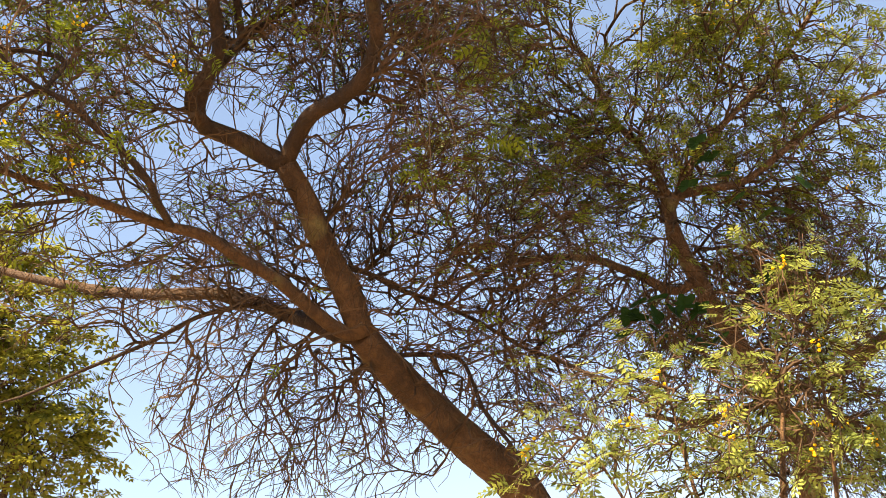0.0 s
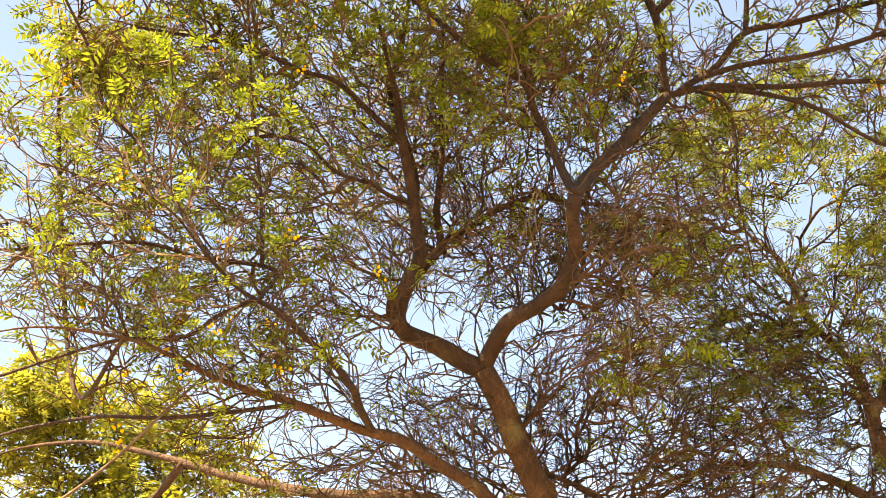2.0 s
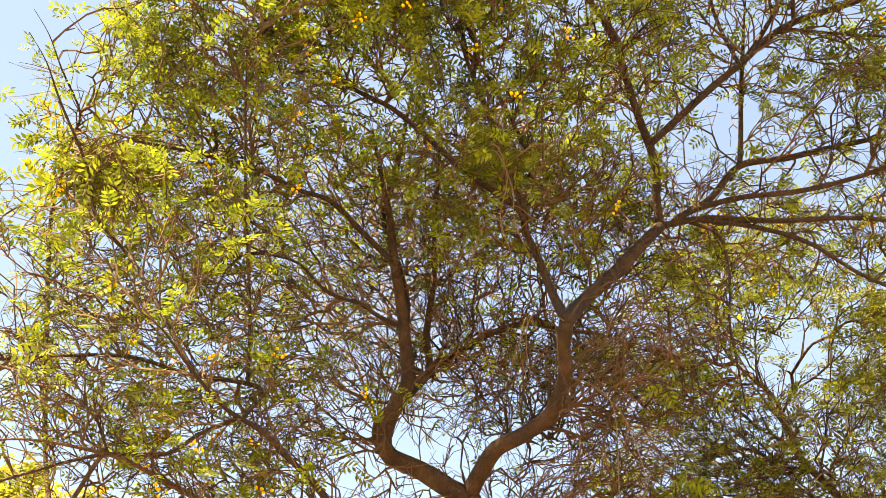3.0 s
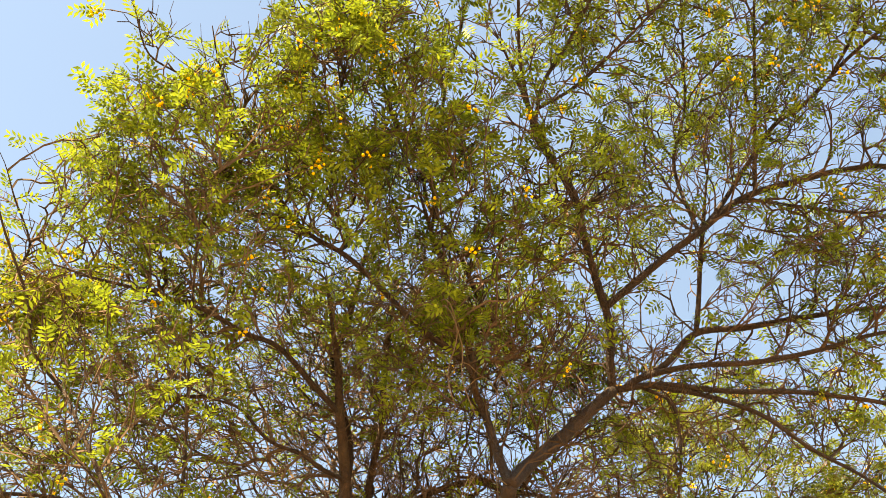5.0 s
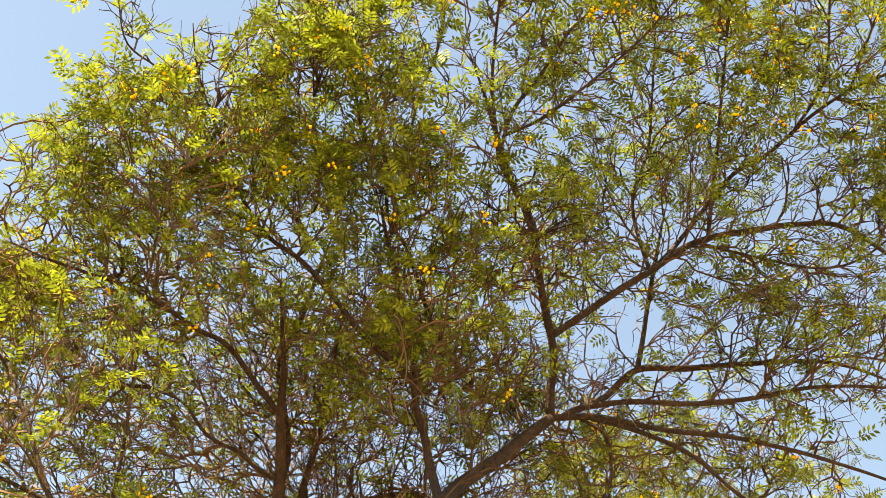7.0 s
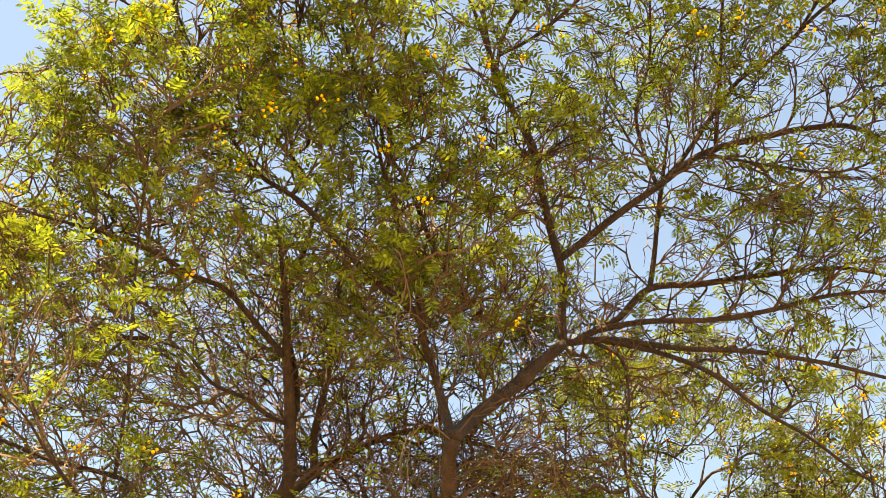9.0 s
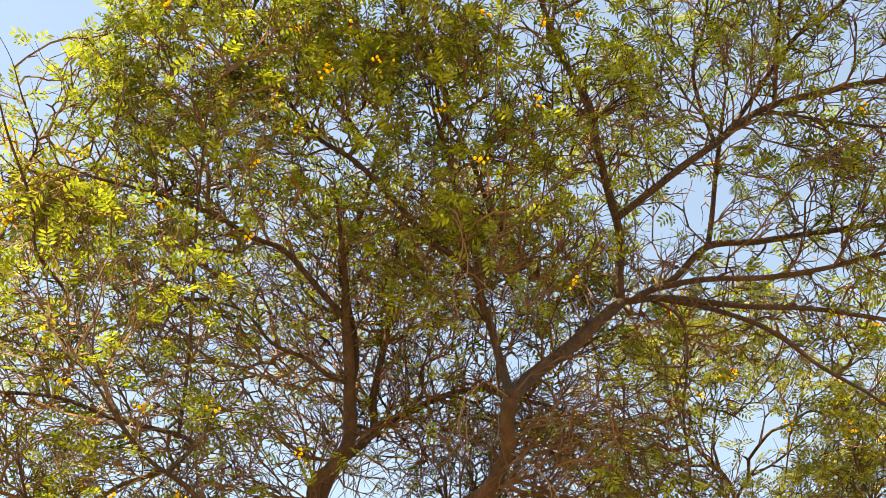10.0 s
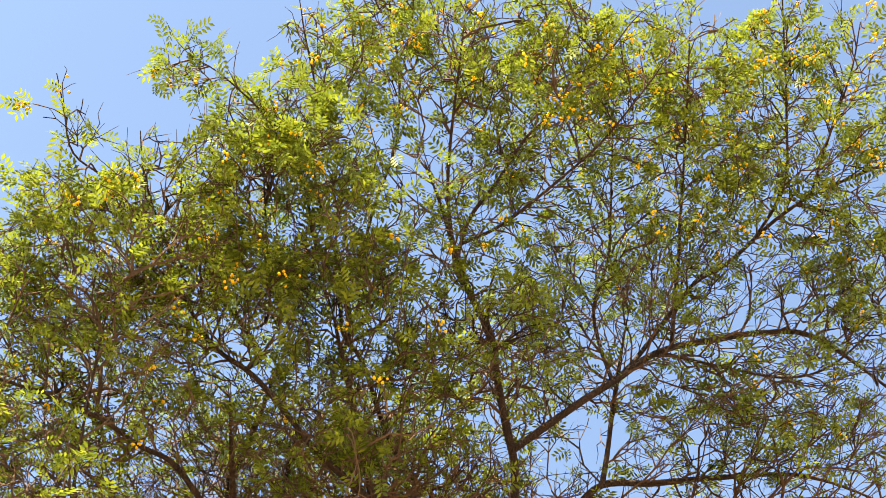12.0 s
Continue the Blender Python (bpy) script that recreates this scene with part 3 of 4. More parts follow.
acacia_limbs.append(limb(acacia, "branch", [(-0.34, 6.13, 3.79, 0.0129), (-0.15, 6.23, 3.82, 0.0122), (0.03, 6.28, 3.8, 0.0115), (0.09, 6.29, 3.67, 0.011), (0.13, 6.3, 3.53, 0.0105), (0.24, 6.29, 3.35, 0.0097), (0.44, 6.29, 2.99, 0.0056), (0.64, 6.29, 2.51, 0.0016)], BARK_SHADED, sides=8))
acacia_limbs.append(limb(acacia, "branch", [(-0.52, 5.82, 4.16, 0.0137), (-0.36, 5.95, 4.15, 0.0131), (-0.24, 6.06, 4.11, 0.0126), (-0.05, 6.17, 4.06, 0.0118), (0.16, 6.3, 3.98, 0.0109), (0.38, 6.43, 3.87, 0.01), (0.66, 6.56, 3.77, 0.0088), (1.06, 6.76, 3.56, 0.0051), (1.46, 6.96, 3.23, 0.0014)], BARK_SHADED, sides=8))
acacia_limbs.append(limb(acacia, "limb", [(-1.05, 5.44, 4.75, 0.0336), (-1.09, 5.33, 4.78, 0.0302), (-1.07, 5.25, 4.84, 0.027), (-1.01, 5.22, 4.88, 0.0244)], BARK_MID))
acacia_limbs.append(limb(acacia, "branch", [(-1.66, 4.3, 4.54, 0.0113), (-1.9, 4.21, 4.96, 0.009), (-2, 4.25, 5.12, 0.0083), (-2.09, 4.07, 5.19, 0.0072), (-2.08, 3.9, 5.29, 0.0062), (-2.12, 3.62, 5.41, 0.0047)], BARK_SHADED, sides=8))
young_branch = limb(acacia, "branch", [(-2.02, 4.43, 4.27, 0.009), (-2.45, 4.95, 4.35, 0.011), (-2.61, 4.74, 5.6, 0.0111), (-2.51, 4.51, 5.82, 0.0083), (-2.43, 4.38, 5.95, 0.0067), (-2.38, 4.3, 6.02, 0.0058), (-2.42, 4.11, 6.12, 0.004)], BARK_SHADED, sides=8)
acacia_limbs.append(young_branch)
acacia_limbs.append(limb(acacia, "branch", [(-0.97, 4.48, 6.09, 0.0111), (-0.98, 4.7, 6.43, 0.0111), (-1.2, 4.45, 6.55, 0.0093), (-1.47, 4.24, 6.61, 0.0075), (-1.67, 3.96, 6.72, 0.0057), (-1.84, 3.8, 6.74, 0.0045), (-1.88, 3.61, 6.83, 0.0035), (-1.91, 3.47, 6.9, 0.0027)], BARK_SHADED, sides=8))
acacia_limbs.append(limb(acacia, "branch", [(-0.55, 4.49, 6.22, 0.0109), (-0.55, 4.53, 6.54, 0.0109), (-0.73, 4.23, 6.71, 0.0088), (-0.79, 4, 6.85, 0.0072), (-0.9, 3.78, 6.95, 0.0058), (-1.16, 3.52, 7.01, 0.0038), (-1.33, 3.4, 7.01, 0.0026)], BARK_SHADED, sides=8))
acacia_limbs.append(limb(acacia, "branch", [(-0.36, 4.77, 5.66, 0.0139), (-0.17, 5.18, 6.02, 0.0139), (-0.33, 5.04, 6.21, 0.0127), (-0.49, 4.8, 6.5, 0.0111), (-0.6, 4.7, 6.61, 0.0104), (-0.64, 4.48, 6.84, 0.0091), (-0.78, 4.2, 7.11, 0.0074), (-0.8, 3.88, 7.38, 0.0057), (-0.88, 3.61, 7.58, 0.0043)], BARK_SHADED, sides=8))
acacia_limbs.append(limb(acacia, "branch", [(-0.56, 4.74, 6.57, 0.0101), (-0.39, 4.81, 6.85, 0.0101), (-0.54, 4.68, 6.95, 0.0093), (-0.51, 4.41, 7.18, 0.0081), (-0.41, 4.14, 7.4, 0.0068), (-0.41, 3.86, 7.6, 0.0056), (-0.47, 3.57, 7.77, 0.0043)], BARK_SHADED, sides=8))
acacia_limbs.append(limb(acacia, "branch", [(-1.51, 4.54, 4.46, 0.011), (-1.49, 4.67, 4.68, 0.011), (-1.79, 4.58, 4.72, 0.0096), (-2.01, 4.49, 4.76, 0.0086), (-2.27, 4.42, 4.74, 0.0074), (-2.53, 4.34, 4.69, 0.0062)], BARK_SHADED, sides=8))
acacia_limbs.append(limb(acacia, "branch", [(-1.46, 5.06, 4.23, 0.0106), (-1.62, 4.82, 4.1, 0.0097), (-1.87, 4.63, 4, 0.0085), (-2.12, 4.51, 3.97, 0.0073), (-2.35, 4.41, 3.9, 0.0063), (-2.45, 4.36, 3.85, 0.0058)], BARK_SHADED, sides=8))
acacia_limbs.append(limb(acacia, "branch", [(-1.52, 4.53, 4.46, 0.0096), (-1.7, 4.58, 4.42, 0.0089), (-1.84, 4.62, 4.36, 0.0084), (-2.1, 4.53, 4.32, 0.0075), (-2.41, 4.46, 4.2, 0.0064), (-2.53, 4.42, 4.14, 0.006)], BARK_SHADED, sides=8))
acacia_limbs.append(limb(acacia, "branch", [(-1.54, 4.66, 4.69, 0.0087), (-1.54, 4.59, 4.97, 0.0079), (-1.55, 4.47, 5.28, 0.007), (-1.55, 4.32, 5.54, 0.0061), (-1.53, 4.13, 5.83, 0.0051)], BARK_SHADED, sides=8))
acacia_limbs.append(limb(acacia, "branch", [(-0.99, 5.01, 5.55, 0.0149), (-1.1, 4.89, 5.62, 0.014), (-1.25, 4.71, 5.71, 0.0124), (-1.39, 4.62, 5.72, 0.0113), (-1.57, 4.48, 5.75, 0.0098), (-1.85, 4.3, 5.73, 0.0076), (-2, 4.21, 5.71, 0.0065)], BARK_SHADED, sides=8))
acacia_limbs.append(limb(acacia, "branch", [(-0.96, 5.17, 5.29, 0.0121), (-1.06, 5.08, 5.29, 0.0109), (-1.14, 4.99, 5.31, 0.0097), (-1.28, 4.89, 5.32, 0.0082), (-1.39, 4.75, 5.39, 0.0066), (-1.52, 4.66, 5.39, 0.0052)], BARK_SHADED, sides=8))
acacia_limbs.append(limb(acacia, "branch", [(0.47, 5.18, 5.82, 0.0138), (0.73, 5.25, 5.81, 0.0126), (1, 5.33, 5.75, 0.0112), (1.24, 5.44, 5.62, 0.0098), (1.47, 5.52, 5.52, 0.0084), (1.68, 5.6, 5.39, 0.0071)], BARK_SHADED, sides=8))
acacia_limbs.append(limb(acacia, "branch", [(0.43, 5.18, 5.81, 0.0096), (0.57, 5.2, 5.72, 0.0087), (0.6, 5.31, 5.52, 0.0075), (0.58, 5.39, 5.34, 0.0065), (0.6, 5.48, 5.14, 0.0054)], BARK_SHADED, sides=8))
acacia_limbs.append(limb(acacia, "branch", [(0.98, 4.79, 6.69, 0.0089), (1.34, 4.94, 6.76, 0.0078), (1.68, 5, 6.78, 0.0067), (1.9, 4.91, 6.82, 0.0058), (2.13, 4.7, 6.97, 0.0045)], BARK_SHADED, sides=8))
acacia_limbs.append(limb(acacia, "branch", [(1.46, 4.53, 7.28, 0.0091), (1.6, 4.29, 7.46, 0.0077), (1.59, 4, 7.7, 0.0061), (1.54, 3.66, 7.92, 0.0045), (1.49, 3.37, 8.09, 0.003)], BARK_SHADED, sides=8))
acacia_limbs.append(limb(acacia, "branch", [(1.74, 4.34, 7.44, 0.0076), (1.81, 4.05, 7.61, 0.0059), (1.88, 3.77, 7.76, 0.0043), (1.9, 3.55, 7.89, 0.003)], BARK_SHADED, sides=8))
acacia_limbs.append(limb(acacia, "branch", [(-1.06, 4.61, 6.47, 0.0067), (-0.92, 4.44, 6.41, 0.0067), (-0.95, 4.19, 6.64, 0.0053), (-0.98, 3.94, 6.84, 0.0039), (-0.97, 3.7, 7.01, 0.0027)], BARK_SHADED, sides=8))
acacia_limbs.append(limb(acacia, "branch", [(-1.39, 4.3, 6.59, 0.0066), (-1.46, 4.02, 6.62, 0.005), (-1.5, 3.81, 6.67, 0.0037), (-1.52, 3.67, 6.77, 0.0026)], BARK_SHADED, sides=8))
acacia_limbs.append(limb(acacia, "dry_twig", [(-1.77, 4.73, 4.24, 0.0058), (-1.89, 4.59, 4, 0.006), (-2.03, 4.5, 3.78, 0.0062), (-2.17, 4.45, 3.63, 0.0064), (-2.29, 4.4, 3.52, 0.0065), (-2.41, 4.35, 3.38, 0.0067)], DRY, sides=8))
acacia_limbs.append(limb(acacia, "dry_twig", [(-0.21, 5.04, 4.88, 0.0031), (-0.1, 4.9, 4.74, 0.003), (-0.02, 4.85, 4.61, 0.0028), (-0.01, 4.93, 4.46, 0.0025), (-0.02, 5.02, 4.24, 0.0022), (-0.02, 5.1, 4.06, 0.0019)], DRY, sides=8))
acacia_limbs.append(limb(acacia, "dry_twig", [(-0.08, 4.89, 4.71, 0.0026), (0.01, 4.84, 4.57, 0.0025), (0.07, 4.87, 4.39, 0.0022), (0.09, 4.91, 4.27, 0.0021), (0.05, 4.95, 4.14, 0.0019)], DRY, sides=8))
acacia_limbs.append(limb(acacia, "dry_twig", [(-0.59, 4.64, 5.75, 0.003), (-0.45, 4.31, 5.63, 0.003), (-0.4, 4.39, 5.5, 0.0027), (-0.44, 4.46, 5.34, 0.0023), (-0.4, 4.54, 5.19, 0.0019)], DRY, sides=8))
acacia_limbs.append(limb(acacia, "dry_twig", [(-0.57, 4.65, 5.74, 0.003), (-0.45, 4.33, 5.61, 0.003), (-0.38, 4.42, 5.46, 0.0026), (-0.38, 4.49, 5.33, 0.0024), (-0.3, 4.58, 5.14, 0.0019)], DRY, sides=8))
dice = random.Random(12)
for k in range(9):     # pale dead twigs that hang and curl round the fork
    x, y, z = ((-0.3, 4.62, 5.4), (-0.22, 4.72, 4.95))[k % 2]
    x, y, z = x + dice.uniform(-0.12, 0.12), y + dice.uniform(-0.1, 0.02), z + dice.uniform(-0.1, 0.1)
    run, fall = dice.uniform(-0.22, 0.22), dice.uniform(0.12, 0.3)
    acacia_limbs.append(limb(acacia, "dry_twig", [(x, y, z, 0.0026), (x + run * 0.5, y - 0.05, z + 0.04, 0.0023), (x + run * 0.9, y - 0.04, z - fall * 0.45, 0.002), (x + run * dice.uniform(0.5, 1.2), y, z - fall, 0.0016)], DRY, sides=5))
# limbs on the sunlit side, whose twigs carry the paler colour
acacia_pale = [acacia_limbs[i][0] for i in (17, 18, 19, 20, 24, 25, 26, 29, 30, 36, 37, 38, 39, 40, 41, 49, 50, 51)]

grow(acacia, [one for one in acacia_limbs if not one[0].name.startswith("dry")], local(acacia, [(-1.46, 4.15, 6.33, 0.68, 0.4, 0.4, 620, 0.75, 0.45),
    (-0.66, 4.08, 6.78, 0.72, 0.5, 0.64, 600, 0.7, 0.35),
    (-0.59, 4.44, 6.4, 0.85, 0.4, 0.42, 640, 0.75, 0.1),
    (-0.43, 3.69, 7.59, 0.51, 0.4, 0.37, 350, 0.8, 0.9),
    (0.26, 3.81, 7.65, 0.52, 0.45, 0.46, 489, 0.8, 0.9),
    (1.05, 4.12, 7.72, 0.6, 0.45, 0.64, 602, 0.8, 1.0),
    (1.79, 4.22, 7.5, 0.55, 0.4, 0.62, 320, 0.75, 1.0),
    (-1.8, 3.63, 6.69, 0.12, 0.2, 0.21, 25, 0.9, 1.6),
    (-1.28, 3.46, 6.99, 0.19, 0.2, 0.09, 36, 0.9, 0.6),
    (1.56, 3.73, 7.87, 0.12, 0.2, 0.39, 56, 0.9, 1.8),
    (1.88, 3.72, 7.79, 0.15, 0.2, 0.27, 44, 0.9, 1.8),
    (-0.88, 3.78, 6.9, 0.3, 0.3, 0.28, 180, 0.85, 0.5),
    (-1.16, 3.9, 6.7, 0.4, 0.35, 0.29, 200, 0.85, 0.4),
    (-1.63, 3.92, 6.45, 0.42, 0.3, 0.24, 182, 0.85, 0.5),
    (0.87, 4.62, 7.11, 0.59, 0.4, 0.38, 420, 0.5, 0.2),
    (1.5, 4.95, 6.5, 0.85, 0.45, 0.55, 950, 0.45, 0.2),
    (1.86, 4.57, 7.05, 0.33, 0.3, 0.33, 237, 0.6, 0.4),
    (0.18, 4.22, 7.23, 0.33, 0.3, 0.33, 140, 0.75, 0.3),
    (0.4, 4.8, 6.58, 0.35, 0.3, 0.4, 180, 0.5, 0.1),
    (-0.4, 4.65, 5.72, 0.56, 0.3, 0.4, 380, 0.5, 0.15),
    (-1.18, 5.55, 5.78, 0.75, 0.5, 0.58, 680, 0.15, 0.05),
    (-1.91, 4.99, 5.54, 0.8, 0.45, 0.58, 660, 0.3, 0.1),
    (-1.82, 4.28, 5.96, 0.7, 0.4, 0.5, 480, 0.72, 0.15),
    (0.44, 4.86, 6.79, 0.42, 0.4, 0.49, 190, 0.45, 0.1),
    (0.02, 5.08, 6.5, 0.4, 0.35, 0.45, 110, 0.6, 0.1),
    (0.04, 5.32, 5.99, 0.43, 0.35, 0.43, 220, 0.5, 0.05),
    (-2.05, 4.42, 4.92, 0.7, 0.45, 0.72, 720, 0.4, 0.15),
    (-2.3, 4.4, 4.62, 0.43, 0.4, 0.36, 330, 0.35, 0.2),
    (-1.82, 4.76, 4.34, 0.63, 0.4, 0.38, 540, 0.4, 0.3),
    (-0.81, 5.49, 5.59, 0.63, 0.45, 0.63, 860, 0.12, 0.05),
    (-1.43, 5.11, 4.77, 0.54, 0.5, 0.48, 500, 0.3, 0.1),
    (-0.03, 5.25, 4.85, 0.34, 0.4, 0.65, 646, 0.15, 0),
    (-0.79, 6, 4.08, 0.97, 0.5, 0.42, 608, 0.03, 0),
    (0.42, 6.66, 3.73, 0.59, 0.4, 0.44, 627, 0.03, 0),
    (-0.59, 6.45, 3.66, 1, 0.5, 0.46, 1064, 0.02, 0),
    (0.31, 6.08, 4.16, 0.44, 0.4, 0.42, 760, 0.05, 0),
    (-2.41, 4.6, 5.7, 0.25, 0.3, 0.44, 90, 0.8, 0.6),
    (-0.48, 5.88, 4.47, 0.69, 0.4, 0.55, 950, 0.05, 0),
    (0.53, 5.34, 5.9, 0.46, 0.4, 0.43, 228, 0.3, 0.2),
    (-1.4, 5.7, 4.16, 0.75, 0.4, 0.35, 247, 0.08, 0),
    (-0.82, 5.84, 4.34, 0.68, 0.4, 0.41, 494, 0.05, 0),
    (-0.18, 5.46, 5.19, 0.75, 0.4, 0.32, 1178, 0.15, 0),
    (-1.18, 4.97, 6.08, 0.8, 0.4, 0.42, 640, 0.4, 0.1),
    (-1.84, 4.5, 6.05, 0.64, 0.4, 0.52, 430, 0.4, 0.2),
    (0.1, 5.45, 5.98, 0.52, 0.4, 0.36, 430, 0.35, 0.05),
    (1.28, 5.61, 6.08, 0.6, 0.4, 0.33, 418, 0.4, 0.1),
    (-0.34, 5.28, 6.3, 0.43, 0.4, 0.32, 540, 0.35, 0.1),
    (0.0, 4.4, 6.3, 0.5, 0.4, 0.42, 150, 0.5, 0.1),
    (-0.8, 5.1, 6.0, 0.5, 0.4, 0.4, 420, 0.35, 0)]), 3, LEAF, tilt=44, pale=acacia_pale, one_mat=LEAF_ONE, singles=(300, 300, 300), fill=1.02)

# a spray of broader yellow-green young leaves at the end of one branch
grow(acacia, [young_branch], local(acacia, [(-2.36, 4.58, 5.93, 0.24, 0.25, 0.2, 110, 1, 0.45)]), 13, LEAF_YOUNG, leaf_size=0.1, template=BROAD, per_node=0.5)

# ---- the second acacia behind it ----
second = planted("acacia_tree", 2.01, 7.5, "darker acacia with dense drooping twigs behind the large one")
second_limbs = []
second_limbs.append(limb(second, "trunk", [(2.01, 7.5, -0.15, 0.1258), (2.01, 7.5, 0.1, 0.0999), (1.96, 7.45, 1.2, 0.0888), (1.91, 7.4, 3.15, 0.0752), (1.9, 7.31, 3.38, 0.0705), (1.82, 7.23, 3.6, 0.0657), (1.66, 7.13, 3.88, 0.0595), (1.51, 7.03, 4.14, 0.0536), (1.38, 6.91, 4.38, 0.0483), (1.28, 6.79, 4.59, 0.0434), (1.25, 6.68, 4.77, 0.0397)], BARK_FAR))
second_limbs.append(limb(second, "branch", [(1.39, 6.92, 4.37, 0.0271), (1.26, 6.93, 4.31, 0.0271), (1.03, 6.84, 4.4, 0.0235), (0.82, 6.77, 4.47, 0.0202), (0.61, 6.71, 4.48, 0.0171), (0.36, 6.65, 4.45, 0.0136), (0.05, 6.59, 4.35, 0.0091)], BARK_FAR, sides=8))
second_limbs.append(limb(second, "branch", [(1.26, 6.72, 4.71, 0.0284), (1.29, 6.68, 4.76, 0.027), (1.48, 6.69, 4.8, 0.0245), (1.7, 6.71, 4.84, 0.0219), (1.95, 6.68, 5, 0.0186), (2.22, 6.63, 5.16, 0.0149), (2.62, 6.63, 5.3, 0.0086), (3.02, 6.63, 5.32, 0.0024)], BARK_FAR, sides=8))
second_limbs.append(limb(second, "branch", [(1.25, 6.68, 4.77, 0.0252), (1.16, 6.64, 5.04, 0.0215), (0.99, 6.62, 5.29, 0.0174), (0.91, 6.54, 5.59, 0.0132), (0.68, 6.49, 5.88, 0.0082), (0.63, 6.39, 6.22, 0.0048), (0.58, 6.29, 6.44, 0.0013)], BARK_FAR, sides=8))
second_limbs.append(limb(second, "branch", [(1.26, 6.73, 4.69, 0.0252), (1.45, 6.71, 5.01, 0.0223), (1.71, 6.7, 5.27, 0.0193), (2.01, 6.67, 5.55, 0.0159), (2.29, 6.6, 5.9, 0.0121)], BARK_FAR, sides=8))
second_limbs.append(limb(second, "limb", [(2.67, 7.31, 4.18, 0.0492), (2.4, 7.41, 4.03, 0.042), (2.27, 7.46, 3.95, 0.0385), (1.94, 7.53, 3.87, 0.0307), (1.44, 7.61, 3.75, 0.0192), (1.09, 7.61, 3.82, 0.0113)], BARK_FAR))

grow(second, second_limbs, local(second, [(0.73, 6.57, 5.15, 0.75, 0.5, 0.56, 900, 0.44, 0),
    (2, 6.78, 5.35, 0.77, 0.5, 0.6, 1007, 0.65, 0.1),
    (1.27, 6.77, 4.81, 0.86, 0.5, 0.42, 800, 0.3, 0),
    (0.55, 6.42, 4.95, 0.77, 0.5, 0.61, 560, 0.3, 0),
    (0.93, 6.75, 4.22, 0.77, 0.4, 0.28, 532, 0.05, 0),
    (1.94, 7.02, 4.4, 0.59, 0.5, 0.49, 1805, 0.2, 0),
    (2, 7.27, 3.61, 0.49, 0.5, 0.49, 1140, 0.25, 0),
    (1.42, 7.27, 4.18, 0.43, 0.4, 0.5, 798, 0.3, 0),
    (1.6, 6.77, 5.79, 0.4, 0.4, 0.27, 170, 0.8, 0.3),
    (0.55, 6.15, 6.1, 0.45, 0.4, 0.36, 150, 0.6, 0.05),
    (0.42, 6.35, 5.85, 0.48, 0.4, 0.48, 200, 0.6, 0.05),
    (0.95, 6.45, 6.35, 0.5, 0.4, 0.4, 260, 0.5, 0.1),
    (1.95, 6.3, 6.0, 0.5, 0.4, 0.4, 160, 0.7, 0.6),
    (1.5, 6.2, 5.85, 0.42, 0.35, 0.3, 190, 0.75, 0.8)]), 5, LEAF_SHADE, tilt=32, one_mat=LEAF_SHADE_ONE, singles=(300, 0, 200), fill=0.95, per_node=0.52)

# ---- sapling in front ----
sapling = planted("acacia_sapling", 1.3, 5.3, "young pale green acacia with a few yellow flowers", "tree")
sapling_limbs = [limb(sapling, "stem", [(1.3, 5.3, -0.1, 0.04), (1.29, 5.28, 0.9, 0.032), (1.25, 5.26, 1.9, 0.024), (1.22, 5.2, 2.6, 0.016), (1.3, 5.15, 3.2, 0.006)], BARK, sides=8),
                 limb(sapling, "branch", [(1.25, 5.25, 1.9, 0.016), (1.42, 5.2, 2.6, 0.01), (1.46, 5.1, 3.5, 0.004)], BARK, sides=6),
                 limb(sapling, "branch", [(1.24, 5.23, 2.1, 0.014), (0.95, 5.25, 2.6, 0.01), (0.85, 5.25, 3.3, 0.004)], BARK, sides=6),
                 limb(sapling, "branch", [(1.25, 5.24, 2.0, 0.014), (0.8, 5.3, 2.5, 0.01), (0.55, 5.35, 3.0, 0.004)], BARK, sides=6)]
grow(sapling, sapling_limbs, local(sapling, [(0.98, 5.31, 3.07, 0.78, 0.4, 0.38, 503, 0.85, 0.16),
    (1.42, 5.15, 3.29, 0.28, 0.3, 0.45, 230, 0.9, 0.25)]), 7, LEAF_PALE, leaf_size=0.075, tilt=20, one_mat=LEAF_PALE_ONE, singles=(300, 150, 60))

# ---- broad-leaved tree beyond ----
neem = planted("broadleaf_tree", -3.6, 8.9, "dense olive-green broad-leaved tree, partly seen beyond the acacia")
neem_limbs = [limb(neem, "trunk", [(-3.6, 8.9, -0.15, 0.17), (-3.58, 8.9, 1.2, 0.13), (-3.5, 8.85, 2.6, 0.1), (-3.35, 8.7, 3.8, 0.06), (-3.25, 8.5, 5.0, 0.02)], BARK_FAR),
              limb(neem, "limb", [(-3.52, 8.86, 2.4, 0.06), (-3.2, 8.75, 3.4, 0.04), (-2.9, 8.6, 4.4, 0.015)], BARK_FAR, sides=8)]
grow(neem, neem_limbs, local(neem, [(-2.98, 8.6, 4.31, 0.6, 0.7, 0.68, 461, 1, 0),
    (-3.22, 8.32, 4.98, 0.81, 0.7, 0.69, 503, 1, 0),
    (-3.66, 8.12, 5.39, 0.9, 0.6, 0.49, 392, 1, 0),
    (-3.95, 7.84, 5.71, 0.53, 0.5, 0.33, 182, 1, 0)]), 9, LEAF_BROAD, leaf_size=0.13, per_node=0.8, template=BROAD, tilt=25, one_mat=LEAF_BROAD_ONE, singles=(300, 0, 60), fill=1.0)
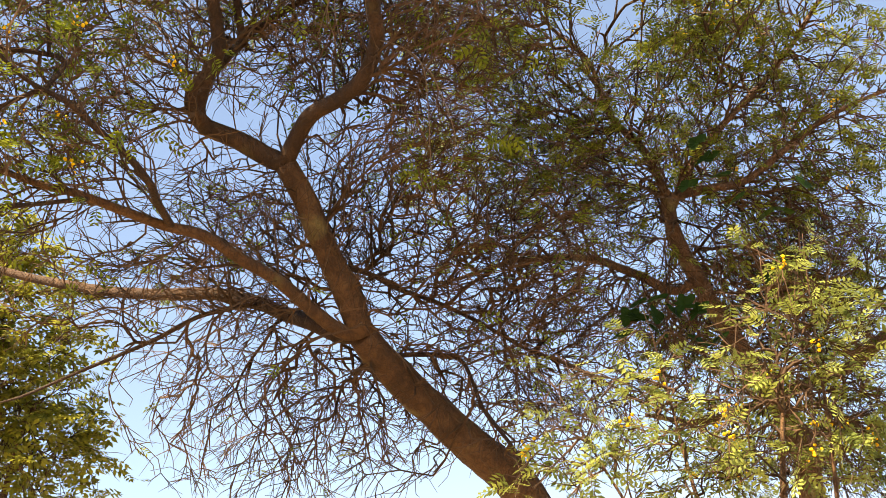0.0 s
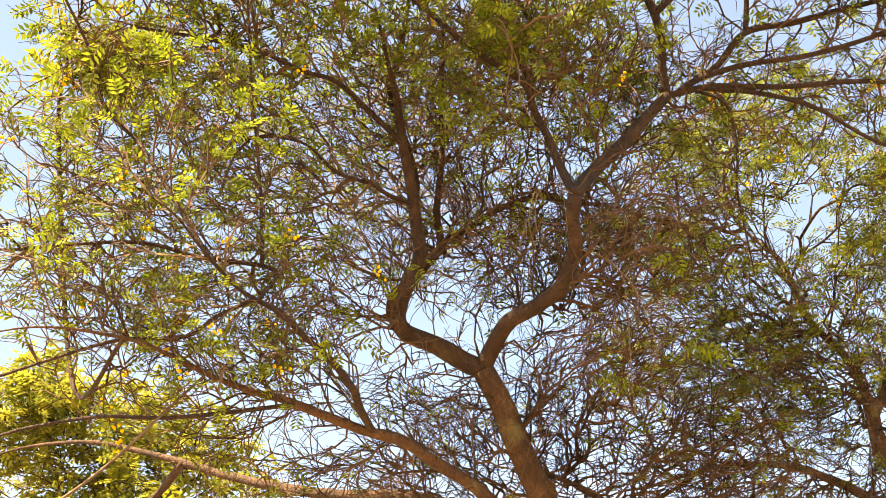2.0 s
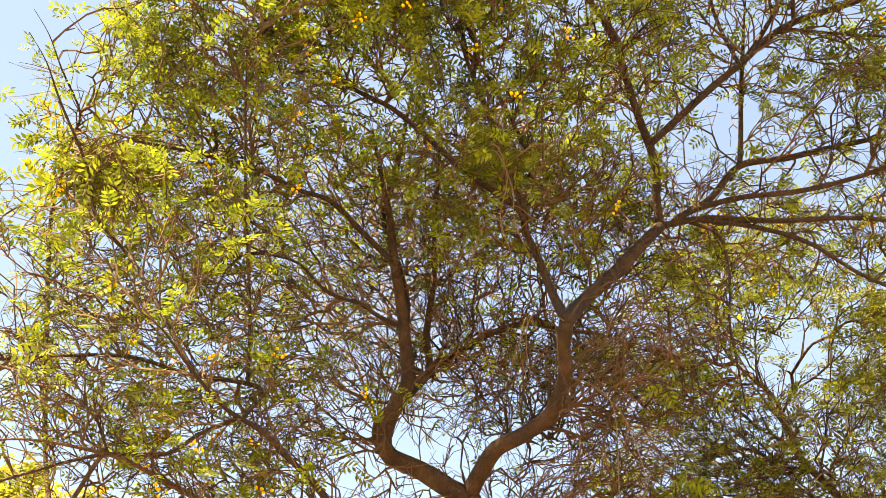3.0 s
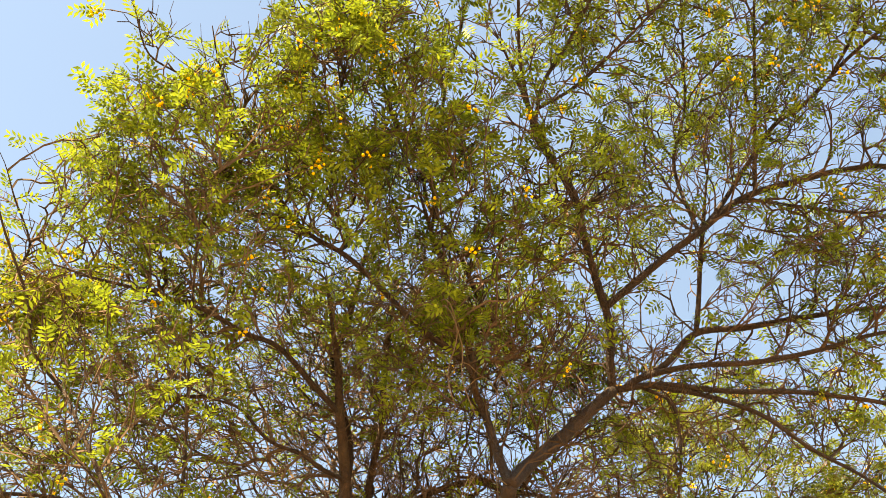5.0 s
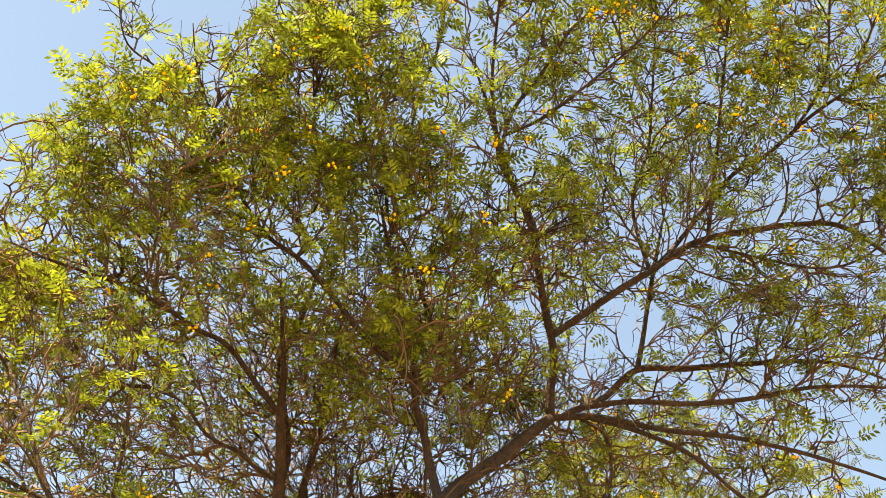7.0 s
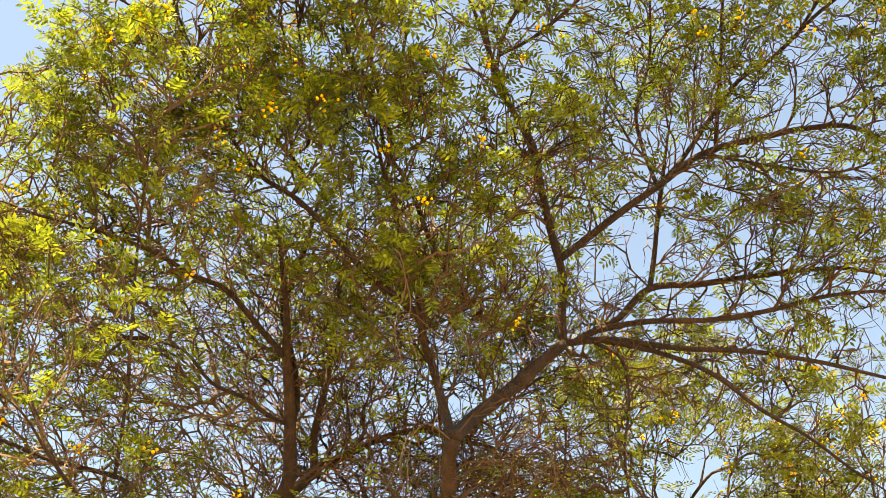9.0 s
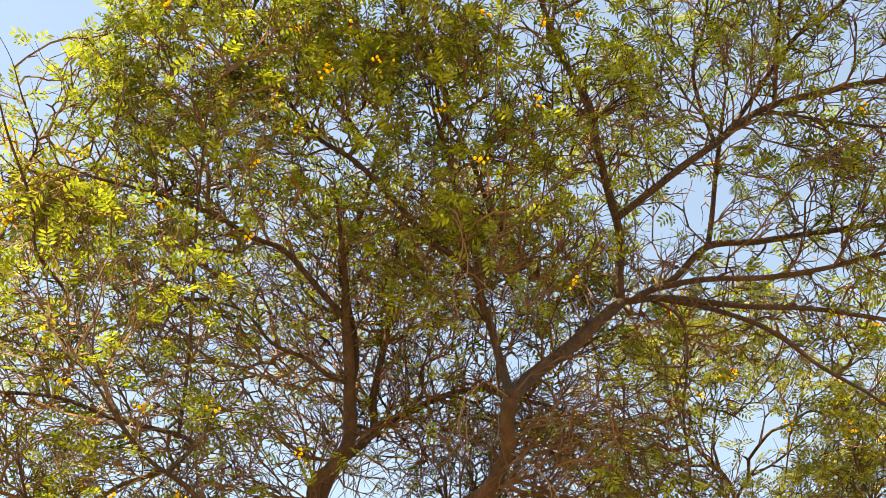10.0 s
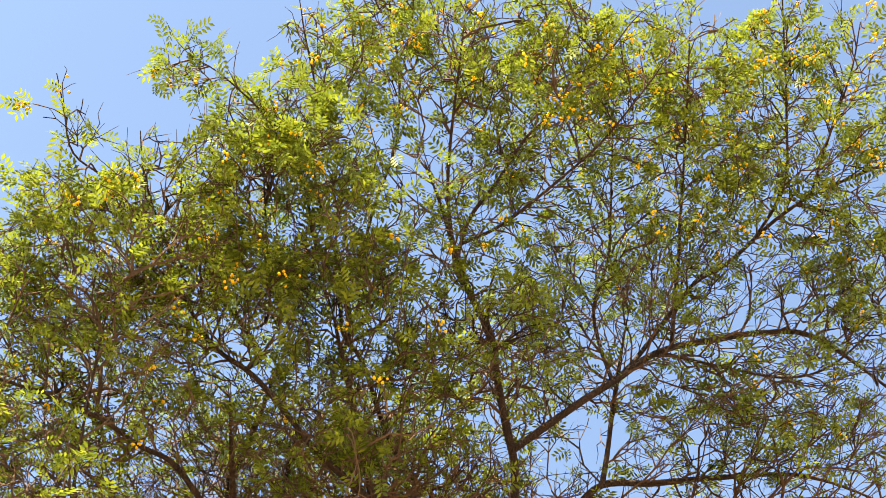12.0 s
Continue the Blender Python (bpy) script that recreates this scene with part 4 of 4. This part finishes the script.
# ---- climbing vine between the two ----
def lobed_leaf():
    """One broad leaf with five blunt lobes, folded a little along its middle, with a stalk."""
    bm = bmesh.new()
    middle = bm.verts.new((0, 0, 0))
    rim = []
    for i in range(20):
        w = 2 * math.pi * i / 20
        r = (0.052 + 0.016 * math.cos(5 * w)) * (1.0 if i else 0.45)
        rim.append(bm.verts.new((-math.cos(w) * r, math.sin(w) * r, 0.012 * abs(math.sin(w)) + 0.004 * math.cos(3 * w))))
    for a, b in zip(rim, rim[1:] + rim[:1]):
        bm.faces.new((middle, a, b))
    for s in (-1, 1):
        a = [bm.verts.new(p) for p in ((-0.02, 0.0015 * s, 0), (-0.09, 0.0015 * s, 0.03), (-0.09, 0, 0.033))]
        bm.faces.new(a)
    me = bpy.data.meshes.new("leaf")
    bm.to_mesh(me)
    bm.free()
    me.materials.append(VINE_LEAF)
    return me


vine = planted("climbing_vine", 1.55, 5.75, "green climbing vine with broad lobed leaves", "vine")
VINE_SPOTS = [(0.87, 5.59, 3.73), (0.95, 5.59, 3.69), (1.04, 5.59, 3.65), (0.74, 5.63, 3.65), (1.16, 5.33, 4.2), (1.21, 5.27, 4.3), (1.49, 5.39, 3.89), (1.44, 5.45, 3.78), (1.35, 5.36, 4.04), (0.88, 5.61, 3.65), (1.12, 5.59, 3.59), (1.52, 5.3, 4.06)]
part("stem", tube("stem", spline([(0, 0, -0.05, 0.012), (0.03, 0.02, 1.2, 0.01), (-0.05, 0.0, 2.4, 0.008), (0.0, -0.1, 3.4, 0.006), (0.05, -0.2, 4.0, 0.004)], 0.06), 6), TWIG, vine)
blade, dice = lobed_leaf(), random.Random(4)
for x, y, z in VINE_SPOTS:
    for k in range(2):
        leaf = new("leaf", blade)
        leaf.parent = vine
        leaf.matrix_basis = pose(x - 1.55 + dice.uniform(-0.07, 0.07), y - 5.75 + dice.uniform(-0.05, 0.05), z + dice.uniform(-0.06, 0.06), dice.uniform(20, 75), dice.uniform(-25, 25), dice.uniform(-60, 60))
    runner = np.array([(0.0, -0.1 * (z > 3), z - 0.35, 0.003), ((x - 1.55) * 0.5, (y - 5.75) * 0.5, z - 0.12, 0.0025), (x - 1.55, y - 5.75, z, 0.002)])
    part("shoot", tube("shoot", spline(runner, 0.06), 5), TWIG, vine)
